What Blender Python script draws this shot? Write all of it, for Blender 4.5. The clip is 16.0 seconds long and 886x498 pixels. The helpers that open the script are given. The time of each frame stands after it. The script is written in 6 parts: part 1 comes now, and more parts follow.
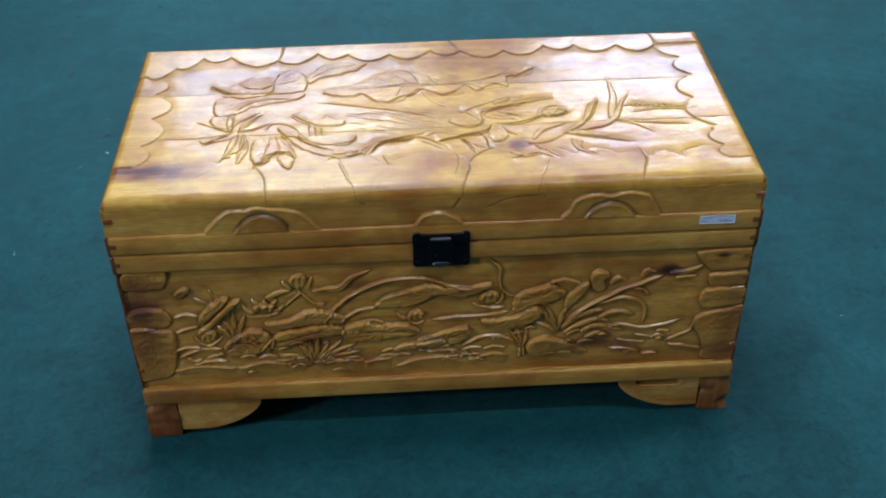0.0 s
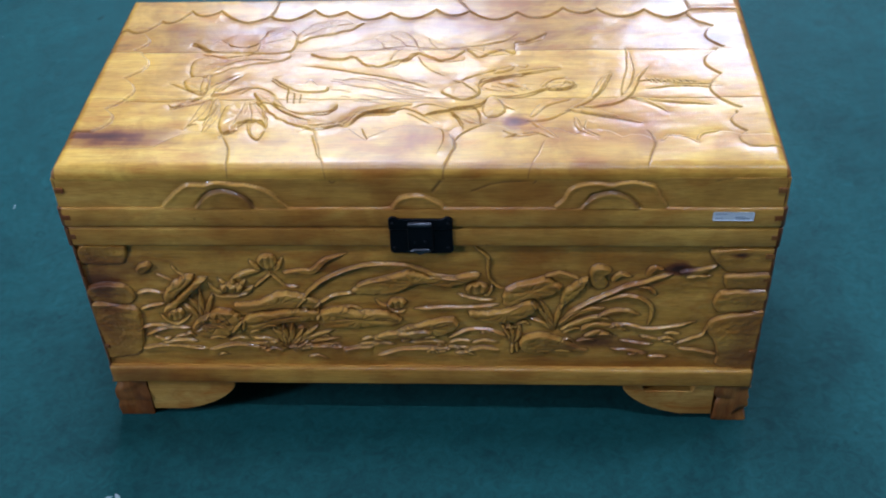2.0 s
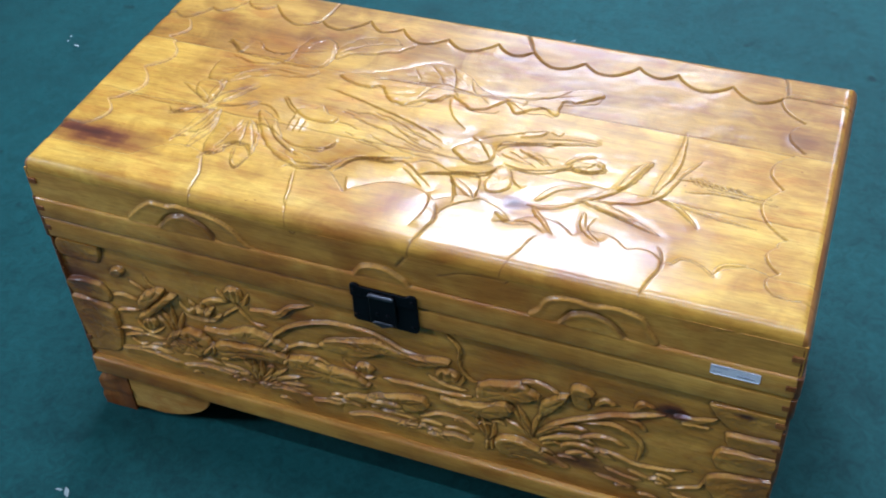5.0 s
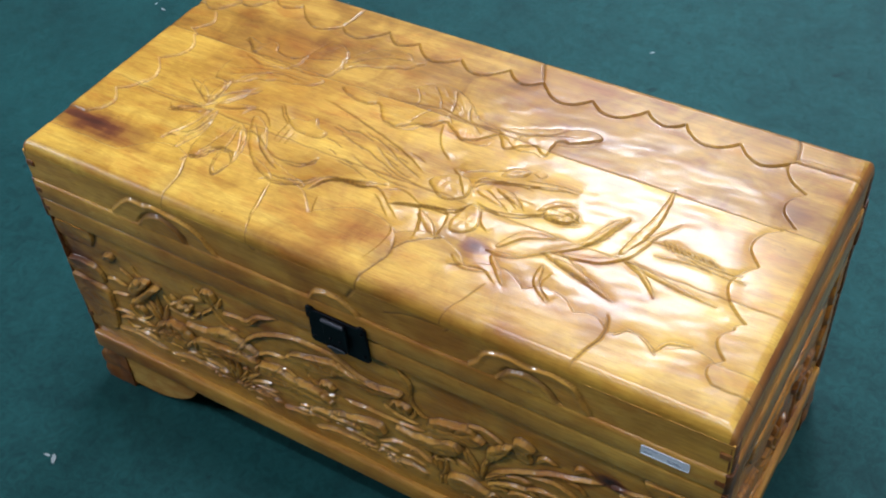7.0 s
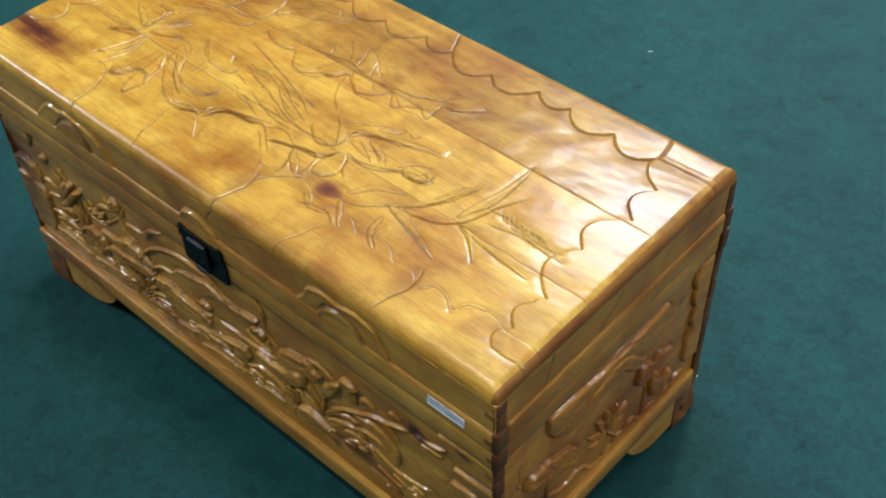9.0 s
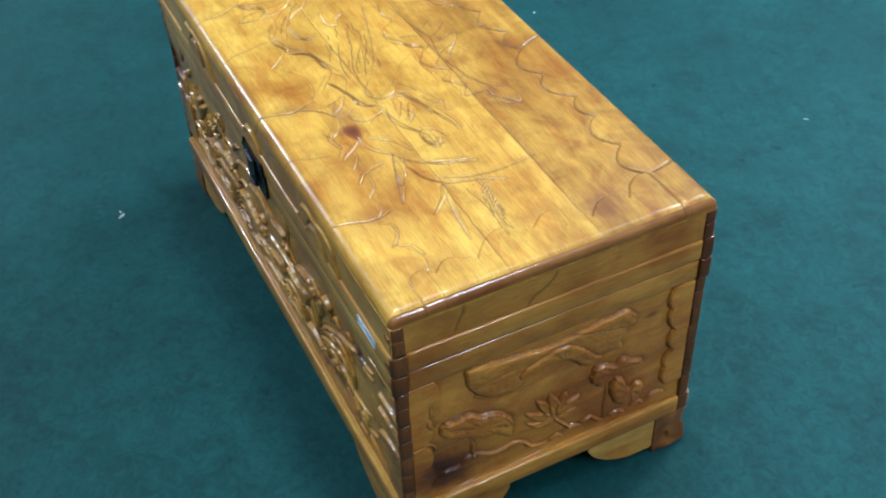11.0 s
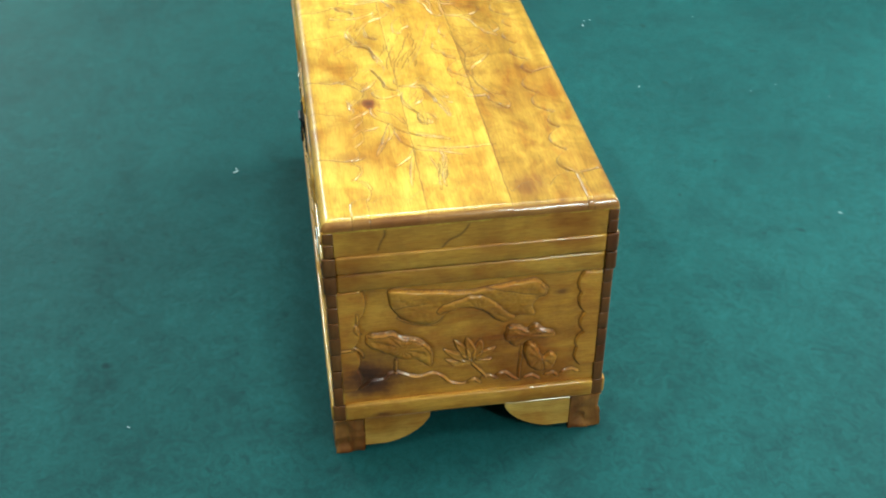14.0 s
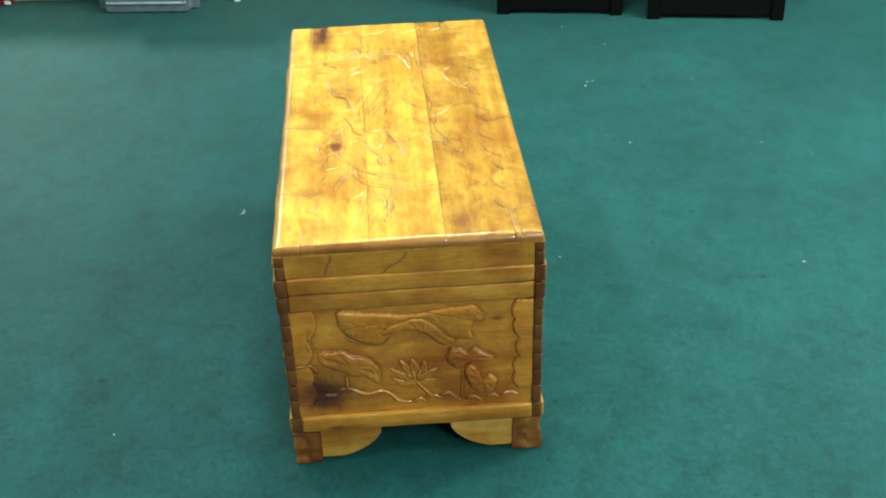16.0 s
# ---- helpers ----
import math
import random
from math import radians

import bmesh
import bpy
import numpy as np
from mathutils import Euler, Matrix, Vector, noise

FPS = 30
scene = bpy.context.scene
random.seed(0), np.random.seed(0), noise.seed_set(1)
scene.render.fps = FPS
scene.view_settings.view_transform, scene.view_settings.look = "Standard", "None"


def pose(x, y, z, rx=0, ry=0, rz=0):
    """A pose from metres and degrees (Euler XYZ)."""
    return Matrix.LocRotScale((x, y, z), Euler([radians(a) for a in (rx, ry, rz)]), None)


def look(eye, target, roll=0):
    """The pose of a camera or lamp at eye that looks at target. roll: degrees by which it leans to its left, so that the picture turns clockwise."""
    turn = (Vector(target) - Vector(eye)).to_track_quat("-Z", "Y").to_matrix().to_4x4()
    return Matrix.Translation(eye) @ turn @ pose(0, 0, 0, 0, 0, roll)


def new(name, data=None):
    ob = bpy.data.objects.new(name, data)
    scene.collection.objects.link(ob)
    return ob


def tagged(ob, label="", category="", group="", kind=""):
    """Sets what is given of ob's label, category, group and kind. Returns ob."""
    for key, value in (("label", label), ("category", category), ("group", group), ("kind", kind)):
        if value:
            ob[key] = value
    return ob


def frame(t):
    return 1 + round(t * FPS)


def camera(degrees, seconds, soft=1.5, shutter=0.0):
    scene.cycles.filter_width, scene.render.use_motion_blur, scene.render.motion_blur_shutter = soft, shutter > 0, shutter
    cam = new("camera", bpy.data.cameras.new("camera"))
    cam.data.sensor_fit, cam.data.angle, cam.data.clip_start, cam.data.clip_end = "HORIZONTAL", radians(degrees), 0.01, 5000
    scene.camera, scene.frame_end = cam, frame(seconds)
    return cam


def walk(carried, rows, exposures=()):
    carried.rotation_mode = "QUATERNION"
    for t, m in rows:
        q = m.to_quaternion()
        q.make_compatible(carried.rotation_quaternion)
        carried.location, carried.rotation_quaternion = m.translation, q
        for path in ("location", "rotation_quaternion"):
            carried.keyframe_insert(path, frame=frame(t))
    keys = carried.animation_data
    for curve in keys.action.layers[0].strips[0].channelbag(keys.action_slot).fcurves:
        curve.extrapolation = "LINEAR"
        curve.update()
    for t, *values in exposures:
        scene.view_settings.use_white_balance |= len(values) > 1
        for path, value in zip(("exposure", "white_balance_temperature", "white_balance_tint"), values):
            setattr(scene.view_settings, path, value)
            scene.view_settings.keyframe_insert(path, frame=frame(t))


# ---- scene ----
cam = camera(41.8, 16.0, 2.0)
PATH = [
    (0, (-0.06, -1.666, 1.486), (0.015, -0.085, 0.263), -0.9),
    (0.5, (-0.008, -1.606, 1.496), (-0.039, -0.033, 0.261), -1.4),
    (1, (0.049, -1.555, 1.495), (-0.065, 0.002, 0.245), -1.4),
    (1.5, (0.097, -1.533, 1.464), (-0.036, 0.027, 0.219), -1.2),
    (2, (0.126, -1.489, 1.427), (0.015, 0.027, 0.128), -2.6),
    (2.5, (0.147, -1.401, 1.419), (0.06, 0.09, 0.088), -2.5),
    (3, (0.167, -1.321, 1.423), (0.02, 0.167, 0.095), -2.1),
    (3.2, (0.175, -1.289, 1.433), (-0.015, 0.194, 0.105), -2.3),
    (5.3, (0.506, -1.114, 1.423), (-0.077, 0.22, 0.052), -3.1),
    (5.5, (0.533, -1.091, 1.409), (-0.059, 0.248, 0.047), -3.0),
    (6, (0.595, -1.025, 1.438), (0.003, 0.28, 0.043), -2.5),
    (6.5, (0.616, -0.989, 1.447), (0.004, 0.271, 0.019), -2.6),
    (7, (0.643, -0.948, 1.466), (-0.144, 0.222, 0.048), -4.3),
    (7.5, (0.755, -0.913, 1.464), (-0.151, 0.19, 0.063), -3.6),
    (8, (0.857, -0.916, 1.455), (-0.058, 0.184, 0.057), -2.0),
    (8.5, (0.922, -0.894, 1.461), (-0.003, 0.178, 0.049), -2.2),
    (8.7, (0.941, -0.86, 1.474), (0.009, 0.196, 0.054), -2.1),
    (10.8, (1.332, -0.608, 1.474), (0.018, 0.047, 0.115), -2.5),
    (11, (1.399, -0.581, 1.477), (0.055, 0.043, 0.134), -2.4),
    (11.5, (1.538, -0.538, 1.469), (0.133, -0.029, 0.139), -1.8),
    (12, (1.579, -0.471, 1.444), (0.154, -0.027, 0.113), -2.0),
    (12.5, (1.647, -0.392, 1.443), (0.167, -0.038, 0.144), -0.7),
    (13, (1.726, -0.344, 1.456), (0.238, -0.023, 0.159), 0.5),
    (13.5, (1.834, -0.315, 1.49), (0.289, -0.022, 0.254), -0.4),
    (14, (1.971, -0.271, 1.521), (0.377, -0.03, 0.338), -0.1),
    (14.5, (2.085, -0.226, 1.547), (0.443, -0.025, 0.424), -0.2),
    (15, (2.181, -0.191, 1.563), (0.507, -0.033, 0.48), -0.4),
    (15.5, (2.221, -0.141, 1.585), (0.539, -0.013, 0.511), -1.2),
    (16, (2.199, -0.045, 1.574), (0.521, 0.056, 0.489), -1.7),
]
# seconds, stops, kelvin, tint: the phone's own metering drifts along the way
EXPOSURES = [(0, -0.34, 4850, 12), (0.5, -0.44, 4800, 14), (1.5, -0.16, 4750, 12), (2.5, -0.16, 4650, 14), (3.2, 0.0, 4600, 12), (5.5, -0.02, 4900, 11), (6.5, -0.12, 5150, 11), (8.5, -0.24, 5750, 7), (10.8, 0.14, 4950, 4), (11.0, 0.14, 4950, 4), (11.5, 0.14, 5700, -1), (12, 0.24, 6150, -5), (12.5, 0.4, 5900, -9), (13.5, 0.54, 5300, -16), (14, 0.58, 5450, -16), (14.5, 0.6, 6050, -18), (15, 0.62, 5800, -17), (16, 0.66, 5800, -17)]
walk(cam, [(t, look(eye, target, roll)) for t, eye, target, roll in PATH], EXPOSURES)

# ---- world, lamps, exposure ----
world = bpy.data.worlds.new("world")
scene.world = world
world.use_nodes = True
world.node_tree.nodes["Background"].inputs[0].default_value = (0.8, 0.9, 1.0, 1)
world.node_tree.nodes["Background"].inputs[1].default_value = 0.05

CEILING = 2.7
# first three and the long tube follow reflections; the other four are added fill
LAMPS = [(-0.5, 2.0, 0.95, 0.45, 1.02), (-0.65, 3.9, 1.3, 0.7, 1.05), (1.35, 3.9, 1.2, 0.7, 1.35), (-0.1, 0.15, 0.95, 0.45, 0.48),
         (-2.7, -1.7, 0.95, 0.45, 0.26), (0.6, -1.05, 2.4, 0.14, 0.42), (-4.2, -2.6, 0.95, 0.45, 2.2), (3.3, 1.0, 0.95, 0.45, 1.0)]
LAMP_POWER = 73.0


def lamp_in(x, y, w, d, power):
    data = bpy.data.lights.new("panel_or_fill_light", "AREA")
    data.shape, data.size, data.size_y, data.energy = "RECTANGLE", w, d, power
    data.color = (1.0, 0.97, 0.92)
    ob = new("panel_or_fill_light", data)
    ob.matrix_world = pose(x, y, CEILING - 0.035)
    return ob


for lx, ly, lw, ld, share in LAMPS:
    lamp_in(lx, ly, lw, ld, LAMP_POWER * share)


# ---- materials ----
def material(name, rough=0.5, metal=0.0, coat=0.0, coat_rough=0.1, spec=0.5):
    m = bpy.data.materials.new(name)
    m.use_nodes = True
    b = m.node_tree.nodes["Principled BSDF"]
    b.inputs["Roughness"].default_value = rough
    b.inputs["Metallic"].default_value = metal
    b.inputs["Coat Weight"].default_value = coat
    b.inputs["Coat Roughness"].default_value = coat_rough
    b.inputs["Specular IOR Level"].default_value = spec
    return m, m.node_tree, b


def node(t, kind, **values):
    n = t.nodes.new(kind)
    for k, v in values.items():
        if k in n.inputs:
            n.inputs[k].default_value = v
    return n


def ramp(t, source, stops):
    n = t.nodes.new("ShaderNodeValToRGB")
    els = n.color_ramp.elements
    while len(els) < len(stops):
        els.new(0.5)
    for e, (p, c) in zip(els, stops):
        e.position, e.color = p, (*c, 1)
    t.links.new(source, n.inputs[0])
    return n.outputs[0]


def scaled(t, scale, loc=(0, 0, 0)):
    co = t.nodes.new("ShaderNodeTexCoord")
    mp = t.nodes.new("ShaderNodeMapping")
    mp.inputs["Scale"].default_value = scale
    mp.inputs["Location"].default_value = loc
    t.links.new(co.outputs["Object"], mp.inputs[0])
    return mp.outputs[0]


def noise_of(t, vector, scale, detail=4, rough=0.55, distort=0.0):
    n = node(t, "ShaderNodeTexNoise", Scale=scale, Detail=detail, Roughness=rough, Distortion=distort)
    t.links.new(vector, n.inputs["Vector"])
    return n.outputs["Fac"]


def blend(t, a, b, fac, kind="MIX"):
    n = t.nodes.new("ShaderNodeMix")
    n.data_type, n.blend_type = "RGBA", kind
    for socket, value in ((n.inputs[0], fac), (n.inputs[6], a), (n.inputs[7], b)):
        if isinstance(value, (int, float)):
            socket.default_value = value
        elif isinstance(value, tuple):
            socket.default_value = (*value, 1)
        else:
            t.links.new(value, socket)
    return n.outputs[2]


def maths(t, op, a, b=0.0, clamp=False):
    n = t.nodes.new("ShaderNodeMath")
    n.operation, n.use_clamp = op, clamp
    for socket, value in zip(n.inputs, (a, b)):
        if isinstance(value, (int, float)):
            socket.default_value = value
        else:
            t.links.new(value, socket)
    return n.outputs[0]


def bump(t, b, height, strength, distance):
    n = node(t, "ShaderNodeBump", Strength=strength, Distance=distance)
    t.links.new(height, n.inputs["Height"])
    t.links.new(n.outputs[0], b.inputs["Normal"])


# knots, dark streaks and dark patches in the timber: centre, half lengths, strength
KNOTS = [
    ((-0.44, -0.165, 0.5), (0.085, 0.022, 0.03), 1.2),
    ((0.136, -0.127, 0.5), (0.017, 0.013, 0.03), 1.8),
    ((0.10, -0.125, 0.5), (0.045, 0.018, 0.02), 0.5),
    ((0.44, 0.10, 0.5), (0.035, 0.025, 0.03), 0.6),
    ((-0.262, -0.200, 0.5), (0.012, 0.028, 0.03), 0.30),
    ((0.047, -0.190, 0.5), (0.012, 0.030, 0.03), 0.30),
    ((0.318, -0.175, 0.5), (0.016, 0.028, 0.03), 0.35),
    ((-0.40, -0.05, 0.5), (0.06, 0.02, 0.03), 0.18),
    ((0.37, -0.24, 0.318), (0.019, 0.03, 0.012), 2.0),
    ((0.262, -0.24, 0.166), (0.06, 0.03, 0.013), 0.95),
    ((-0.478, -0.24, 0.285), (0.035, 0.03, 0.055), 0.95),
    ((0.455, -0.24, 0.345), (0.010, 0.03, 0.005), 1.0),
    # shaded gap above the right front bracket, entered as a dark patch
    ((0.40, -0.24, 0.072), (0.05, 0.03, 0.006), 1.0),
    ((0.485, -0.24, 0.21), (0.025, 0.03, 0.10), 0.5),
    ((-0.435, -0.24, 0.315), (0.06, 0.03, 0.02), 0.5),
    ((0.5, -0.175, 0.17), (0.03, 0.050, 0.048), 1.1),
    ((0.5, 0.152, 0.318), (0.03, 0.012, 0.008), 0.7),
    # dark oval on the end rail's lower edge
    ((0.5, -0.155, 0.088), (0.03, 0.02, 0.006), 0.9),
    ((-0.45, -0.24, 0.10), (0.05, 0.03, 0.02), 0.5),
    ((0.47, -0.24, 0.37), (0.05, 0.03, 0.02), 0.3),
]


def timber(name, grain, base=((0.40, 0.185, 0.035), (0.56, 0.30, 0.072), (0.66, 0.40, 0.12)), knots=(), coat=0.45, shift=0.0, each=7.0, mottled=0.5, seal=0.2, polish=0.14, patina=0.35):
    """Lacquered yellow softwood with its grain along one axis."""
    m, t, b = material(name, rough=0.45, coat=coat, coat_rough=polish, spec=0.28)
    s = {"x": (1.2, 14, 14), "y": (14, 1.2, 14), "z": (14, 14, 1.2)}[grain]
    info = t.nodes.new("ShaderNodeObjectInfo")
    v = scaled(t, s, (shift, shift * 0.7, 0))
    jitter = t.nodes.new("ShaderNodeVectorMath")
    jitter.operation = "MULTIPLY_ADD"
    comb = t.nodes.new("ShaderNodeCombineXYZ")
    for i in range(3):
        t.links.new(info.outputs["Random"], comb.inputs[i])
    jitter.inputs[1].default_value = (each, each, each)
    t.links.new(comb.outputs[0], jitter.inputs[0])
    t.links.new(v, jitter.inputs[2])
    v = jitter.outputs[0]
    broad = noise_of(t, v, 1.6, 4, 0.6, 0.6)
    fine = noise_of(t, v, 9.0, 5, 0.65, 0.3)
    blotch = noise_of(t, scaled(t, (1, 1, 1), (shift, 3, 1)), 7.0, 3, 0.5)
    f = maths(t, "ADD", maths(t, "MULTIPLY", broad, 0.72), maths(t, "MULTIPLY", fine, 0.28))
    colour = ramp(t, f, [(0.24, base[0]), (0.50, base[1]), (0.76, base[2])])
    rings_of = noise_of(t, v, 34.0, 3, 0.6, 0.2)
    colour = blend(t, colour, ramp(t, rings_of, [(0.36, (0.72, 0.62, 0.48)), (0.54, (1, 1, 1)), (0.70, (1.08, 1.06, 1.02))]), 0.55, "MULTIPLY")
    colour = blend(t, colour, ramp(t, blotch, [(0.34, (0.66, 0.47, 0.26)), (0.50, (0.93, 0.88, 0.80)), (0.62, (1.06, 1.05, 1.0))]), 0.85, "MULTIPLY")
    co = t.nodes.new("ShaderNodeTexCoord").outputs["Object"]
    mottle = noise_of(t, scaled(t, tuple(0.35 + 0.65 * (q > 2) for q in s), (shift, 1, 7)), 30.0, 5, 0.65, 0.8)
    colour = blend(t, colour, ramp(t, mottle, [(0.34, (0.78, 0.50, 0.24)), (0.52, (1, 1, 1)), (0.70, (1.12, 1.10, 1.0))]), mottled, "MULTIPLY")
    aged = noise_of(t, scaled(t, (1, 1, 1), (2, shift, 5)), 15.0, 6, 0.62, 0.9)
    colour = blend(t, colour, ramp(t, aged, [(0.36, (0.55, 0.44, 0.26)), (0.56, (1, 1, 1))]), patina, "MULTIPLY")
    wob = noise_of(t, co, 38.0, 3)
    streak = noise_of(t, scaled(t, s, (5, shift, 2)), 4.0, 4, 0.6)
    for centre, half, power in knots:
        sub = t.nodes.new("ShaderNodeVectorMath")
        sub.operation = "SUBTRACT"
        t.links.new(co, sub.inputs[0])
        sub.inputs[1].default_value = centre
        div = t.nodes.new("ShaderNodeVectorMath")
        div.operation = "DIVIDE"
        t.links.new(sub.outputs[0], div.inputs[0])
        div.inputs[1].default_value = half
        ln = t.nodes.new("ShaderNodeVectorMath")
        ln.operation = "LENGTH"
        t.links.new(div.outputs[0], ln.inputs[0])
        d = maths(t, "ADD", ln.outputs["Value"], maths(t, "ADD", maths(t, "MULTIPLY", maths(t, "SUBTRACT", streak, 0.5), 1.7), maths(t, "MULTIPLY", maths(t, "SUBTRACT", wob, 0.5), 0.9)))
        halo = maths(t, "MULTIPLY", maths(t, "SUBTRACT", 1.45, d, True), power * 0.85, True)
        colour = blend(t, colour, (0.17, 0.046, 0.011), halo)
        core = maths(t, "MULTIPLY", maths(t, "SUBTRACT", 0.75, d, True), power * 1.1, True)
        colour = blend(t, colour, (0.060, 0.016, 0.008), maths(t, "MULTIPLY", core, min(1.0, power)))
    speck = noise_of(t, co, 105.0, 2, 0.5)
    colour = blend(t, colour, ramp(t, speck, [(0.19, (0.42, 0.26, 0.15)), (0.24, (1, 1, 1))]), 0.8, "MULTIPLY")
    # dark creases: stain in the cut lines, with shade beside forms painted in
    dark_creases = t.nodes.new("ShaderNodeAttribute")
    dark_creases.attribute_name = "stain_shade"
    colour = blend(t, colour, (0.075, 0.030, 0.010), maths(t, "MULTIPLY", dark_creases.outputs["Fac"], 0.85, True))
    t.links.new(colour, b.inputs["Base Color"])
    gloss = noise_of(t, co, 26.0, 4, 0.6, 0.5)
    rough = maths(t, "ADD", maths(t, "MULTIPLY", dark_creases.outputs["Fac"], 0.3 * seal), maths(t, "ADD", 0.33, maths(t, "MULTIPLY", maths(t, "ADD", fine, gloss), 0.15)), True)
    t.links.new(rough, b.inputs["Roughness"])
    t.links.new(maths(t, "MULTIPLY", maths(t, "SUBTRACT", 1.0, maths(t, "MULTIPLY", dark_creases.outputs["Fac"], seal), True), maths(t, "MULTIPLY", maths(t, "ADD", gloss, 0.5), coat), True), b.inputs["Coat Weight"])
    bump(t, b, f, 0.25, 0.002)
    return m


YELLOW = ((0.33, 0.148, 0.014), (0.58, 0.340, 0.044), (0.70, 0.480, 0.094))
OLIVE = ((0.37, 0.170, 0.021), (0.64, 0.355, 0.054), (0.78, 0.485, 0.102))
POND = ((0.36, 0.158, 0.017), (0.63, 0.332, 0.046), (0.77, 0.460, 0.088))
WOOD_X = timber("lacquered_pine", "x", OLIVE, KNOTS[18:20], coat=0.7, polish=0.11)
WOOD_Y = timber("lacquered_pine_across", "y", ((0.32, 0.132, 0.014), (0.57, 0.278, 0.037), (0.72, 0.402, 0.068)), KNOTS[17:18], coat=0.7, polish=0.11, shift=2.3)
TOP_FRONT = timber("top_plank_front", "x", YELLOW, KNOTS[:8], coat=0.55, each=0.0, mottled=0.6, seal=0.9, polish=0.2, patina=0.55)
TOP_MIDDLE = timber("top_plank_middle", "x", YELLOW, coat=0.55, each=0.0, shift=1.7, mottled=0.6, seal=0.9, polish=0.2, patina=0.55)
TOP_BACK = timber("top_plank_back", "x", ((0.23, 0.108, 0.012), (0.44, 0.240, 0.031), (0.62, 0.385, 0.065)), KNOTS[3:4], coat=0.55, each=0.0, shift=3.9, mottled=0.6, seal=0.9, polish=0.2, patina=0.75)
PANEL_X = timber("front_panel_pine", "x", POND, KNOTS[8:15] + [((-0.475, -0.24, 0.19), (0.032, 0.03, 0.09), 0.5), ((0.47, -0.24, 0.14), (0.04, 0.03, 0.03), 0.5)], coat=0.75, each=0.0, shift=0.8, mottled=0.6, polish=0.12)
PANEL_Y = timber("end_panel_pine", "y", ((0.35, 0.130, 0.013), (0.58, 0.252, 0.029), (0.73, 0.370, 0.055)), KNOTS[15:17], coat=0.75, each=0.0, shift=6.3, mottled=0.6, polish=0.12)
WOOD_DARK = timber("end_grain", "z", ((0.11, 0.038, 0.009), (0.16, 0.060, 0.014), (0.24, 0.095, 0.023)), shift=4.1)
LID_EDGE = timber("lid_edge", "y", ((0.17, 0.062, 0.011), (0.30, 0.128, 0.024), (0.44, 0.215, 0.042)), shift=1.3, each=0.0, coat=0.7)
WOOD_FOOT = timber("foot_block", "z", ((0.11, 0.038, 0.010), (0.25, 0.098, 0.022), (0.40, 0.190, 0.042)), shift=6.1, mottled=0.9)
PALE = ((0.34, 0.165, 0.028), (0.56, 0.31, 0.062), (0.70, 0.45, 0.12))
WOOD_PALE = timber("pale_bracket", "x", PALE, shift=5.0, mottled=0.9)
WOOD_PALE_Y = timber("pale_bracket_across", "y", PALE, shift=5.6, mottled=0.7)


def carpet():
    m, t, b = material("carpet", rough=0.62)
    v = scaled(t, (1, 1, 1))
    big = noise_of(t, v, 1.7, 5, 0.6)
    mid = noise_of(t, v, 11, 4, 0.6, 0.4)
    small = noise_of(t, v, 48, 5, 0.7, 1.2)
    spots = noise_of(t, v, 23, 2, 0.4, 0.2)
    pile = noise_of(t, v, 520, 2, 0.6)
    c = ramp(t, big, [(0.3, (0.0106, 0.050, 0.050)), (0.7, (0.0158, 0.073, 0.072))])
    c = blend(t, c, ramp(t, mid, [(0.32, (0.50, 0.55, 0.58)), (0.50, (0.95, 0.95, 0.95)), (0.68, (1.16, 1.13, 1.12))]), 0.5, "MULTIPLY")
    c = blend(t, c, ramp(t, small, [(0.30, (0.52, 0.56, 0.58)), (0.70, (1.28, 1.26, 1.25))]), 0.75, "MULTIPLY")
    c = blend(t, c, ramp(t, spots, [(0.22, (0.40, 0.43, 0.46)), (0.29, (1, 1, 1))]), 0.85, "MULTIPLY")
    c = blend(t, c, ramp(t, pile, [(0.3, (0.7,) * 3), (0.7, (1.2,) * 3)]), 0.4, "MULTIPLY")
    t.links.new(c, b.inputs["Base Color"])
    b.inputs["Specular IOR Level"].default_value = 0.13
    b.inputs["Sheen Weight"].default_value = 0.12
    b.inputs["Sheen Roughness"].default_value = 0.45
    b.inputs["Sheen Tint"].default_value = (0.75, 1.0, 0.9, 1)
    bump(t, b, pile, 0.3, 0.003)
    return m


def plain(name, colour, rough=0.5, metal=0.0, coat=0.0, vary=0.25, scale=30.0, spec=0.5):
    m, t, b = material(name, rough=rough, metal=metal, coat=coat, spec=spec)
    n = noise_of(t, scaled(t, (1, 1, 1)), scale, 4)
    dark = tuple(c * (1 - vary) for c in colour)
    t.links.new(ramp(t, n, [(0.35, dark), (0.65, colour)]), b.inputs["Base Color"])
    bump(t, b, n, 0.1, 0.002)
    return m


CARPET = carpet()
IRON = plain("black_iron", (0.012, 0.012, 0.016), 0.38, 0.7)
STEEL = plain("worn_steel", (0.13, 0.13, 0.15), 0.4, 0.9)
PAPER = plain("white_paper", (0.80, 0.83, 0.88), 0.6, vary=0.05)
INK = plain("grey_ink", (0.5, 0.54, 0.64), 0.7)
BLACK_LACQUER = plain("black_lacquer", (0.004, 0.0035, 0.0035), 0.35, spec=0.12)
GREY_PLASTIC = plain("grey_plastic", (0.13, 0.16, 0.19), 0.4)
PAINT = plain("wall_paint", (0.26, 0.255, 0.245), 0.8, vary=0.05, scale=5)
CEILING_PAINT = plain("ceiling_paint", (0.72, 0.71, 0.69), 0.8, vary=0.05, scale=5)
LINT = plain("lint", (0.34, 0.38, 0.38), 0.9, vary=0.1)


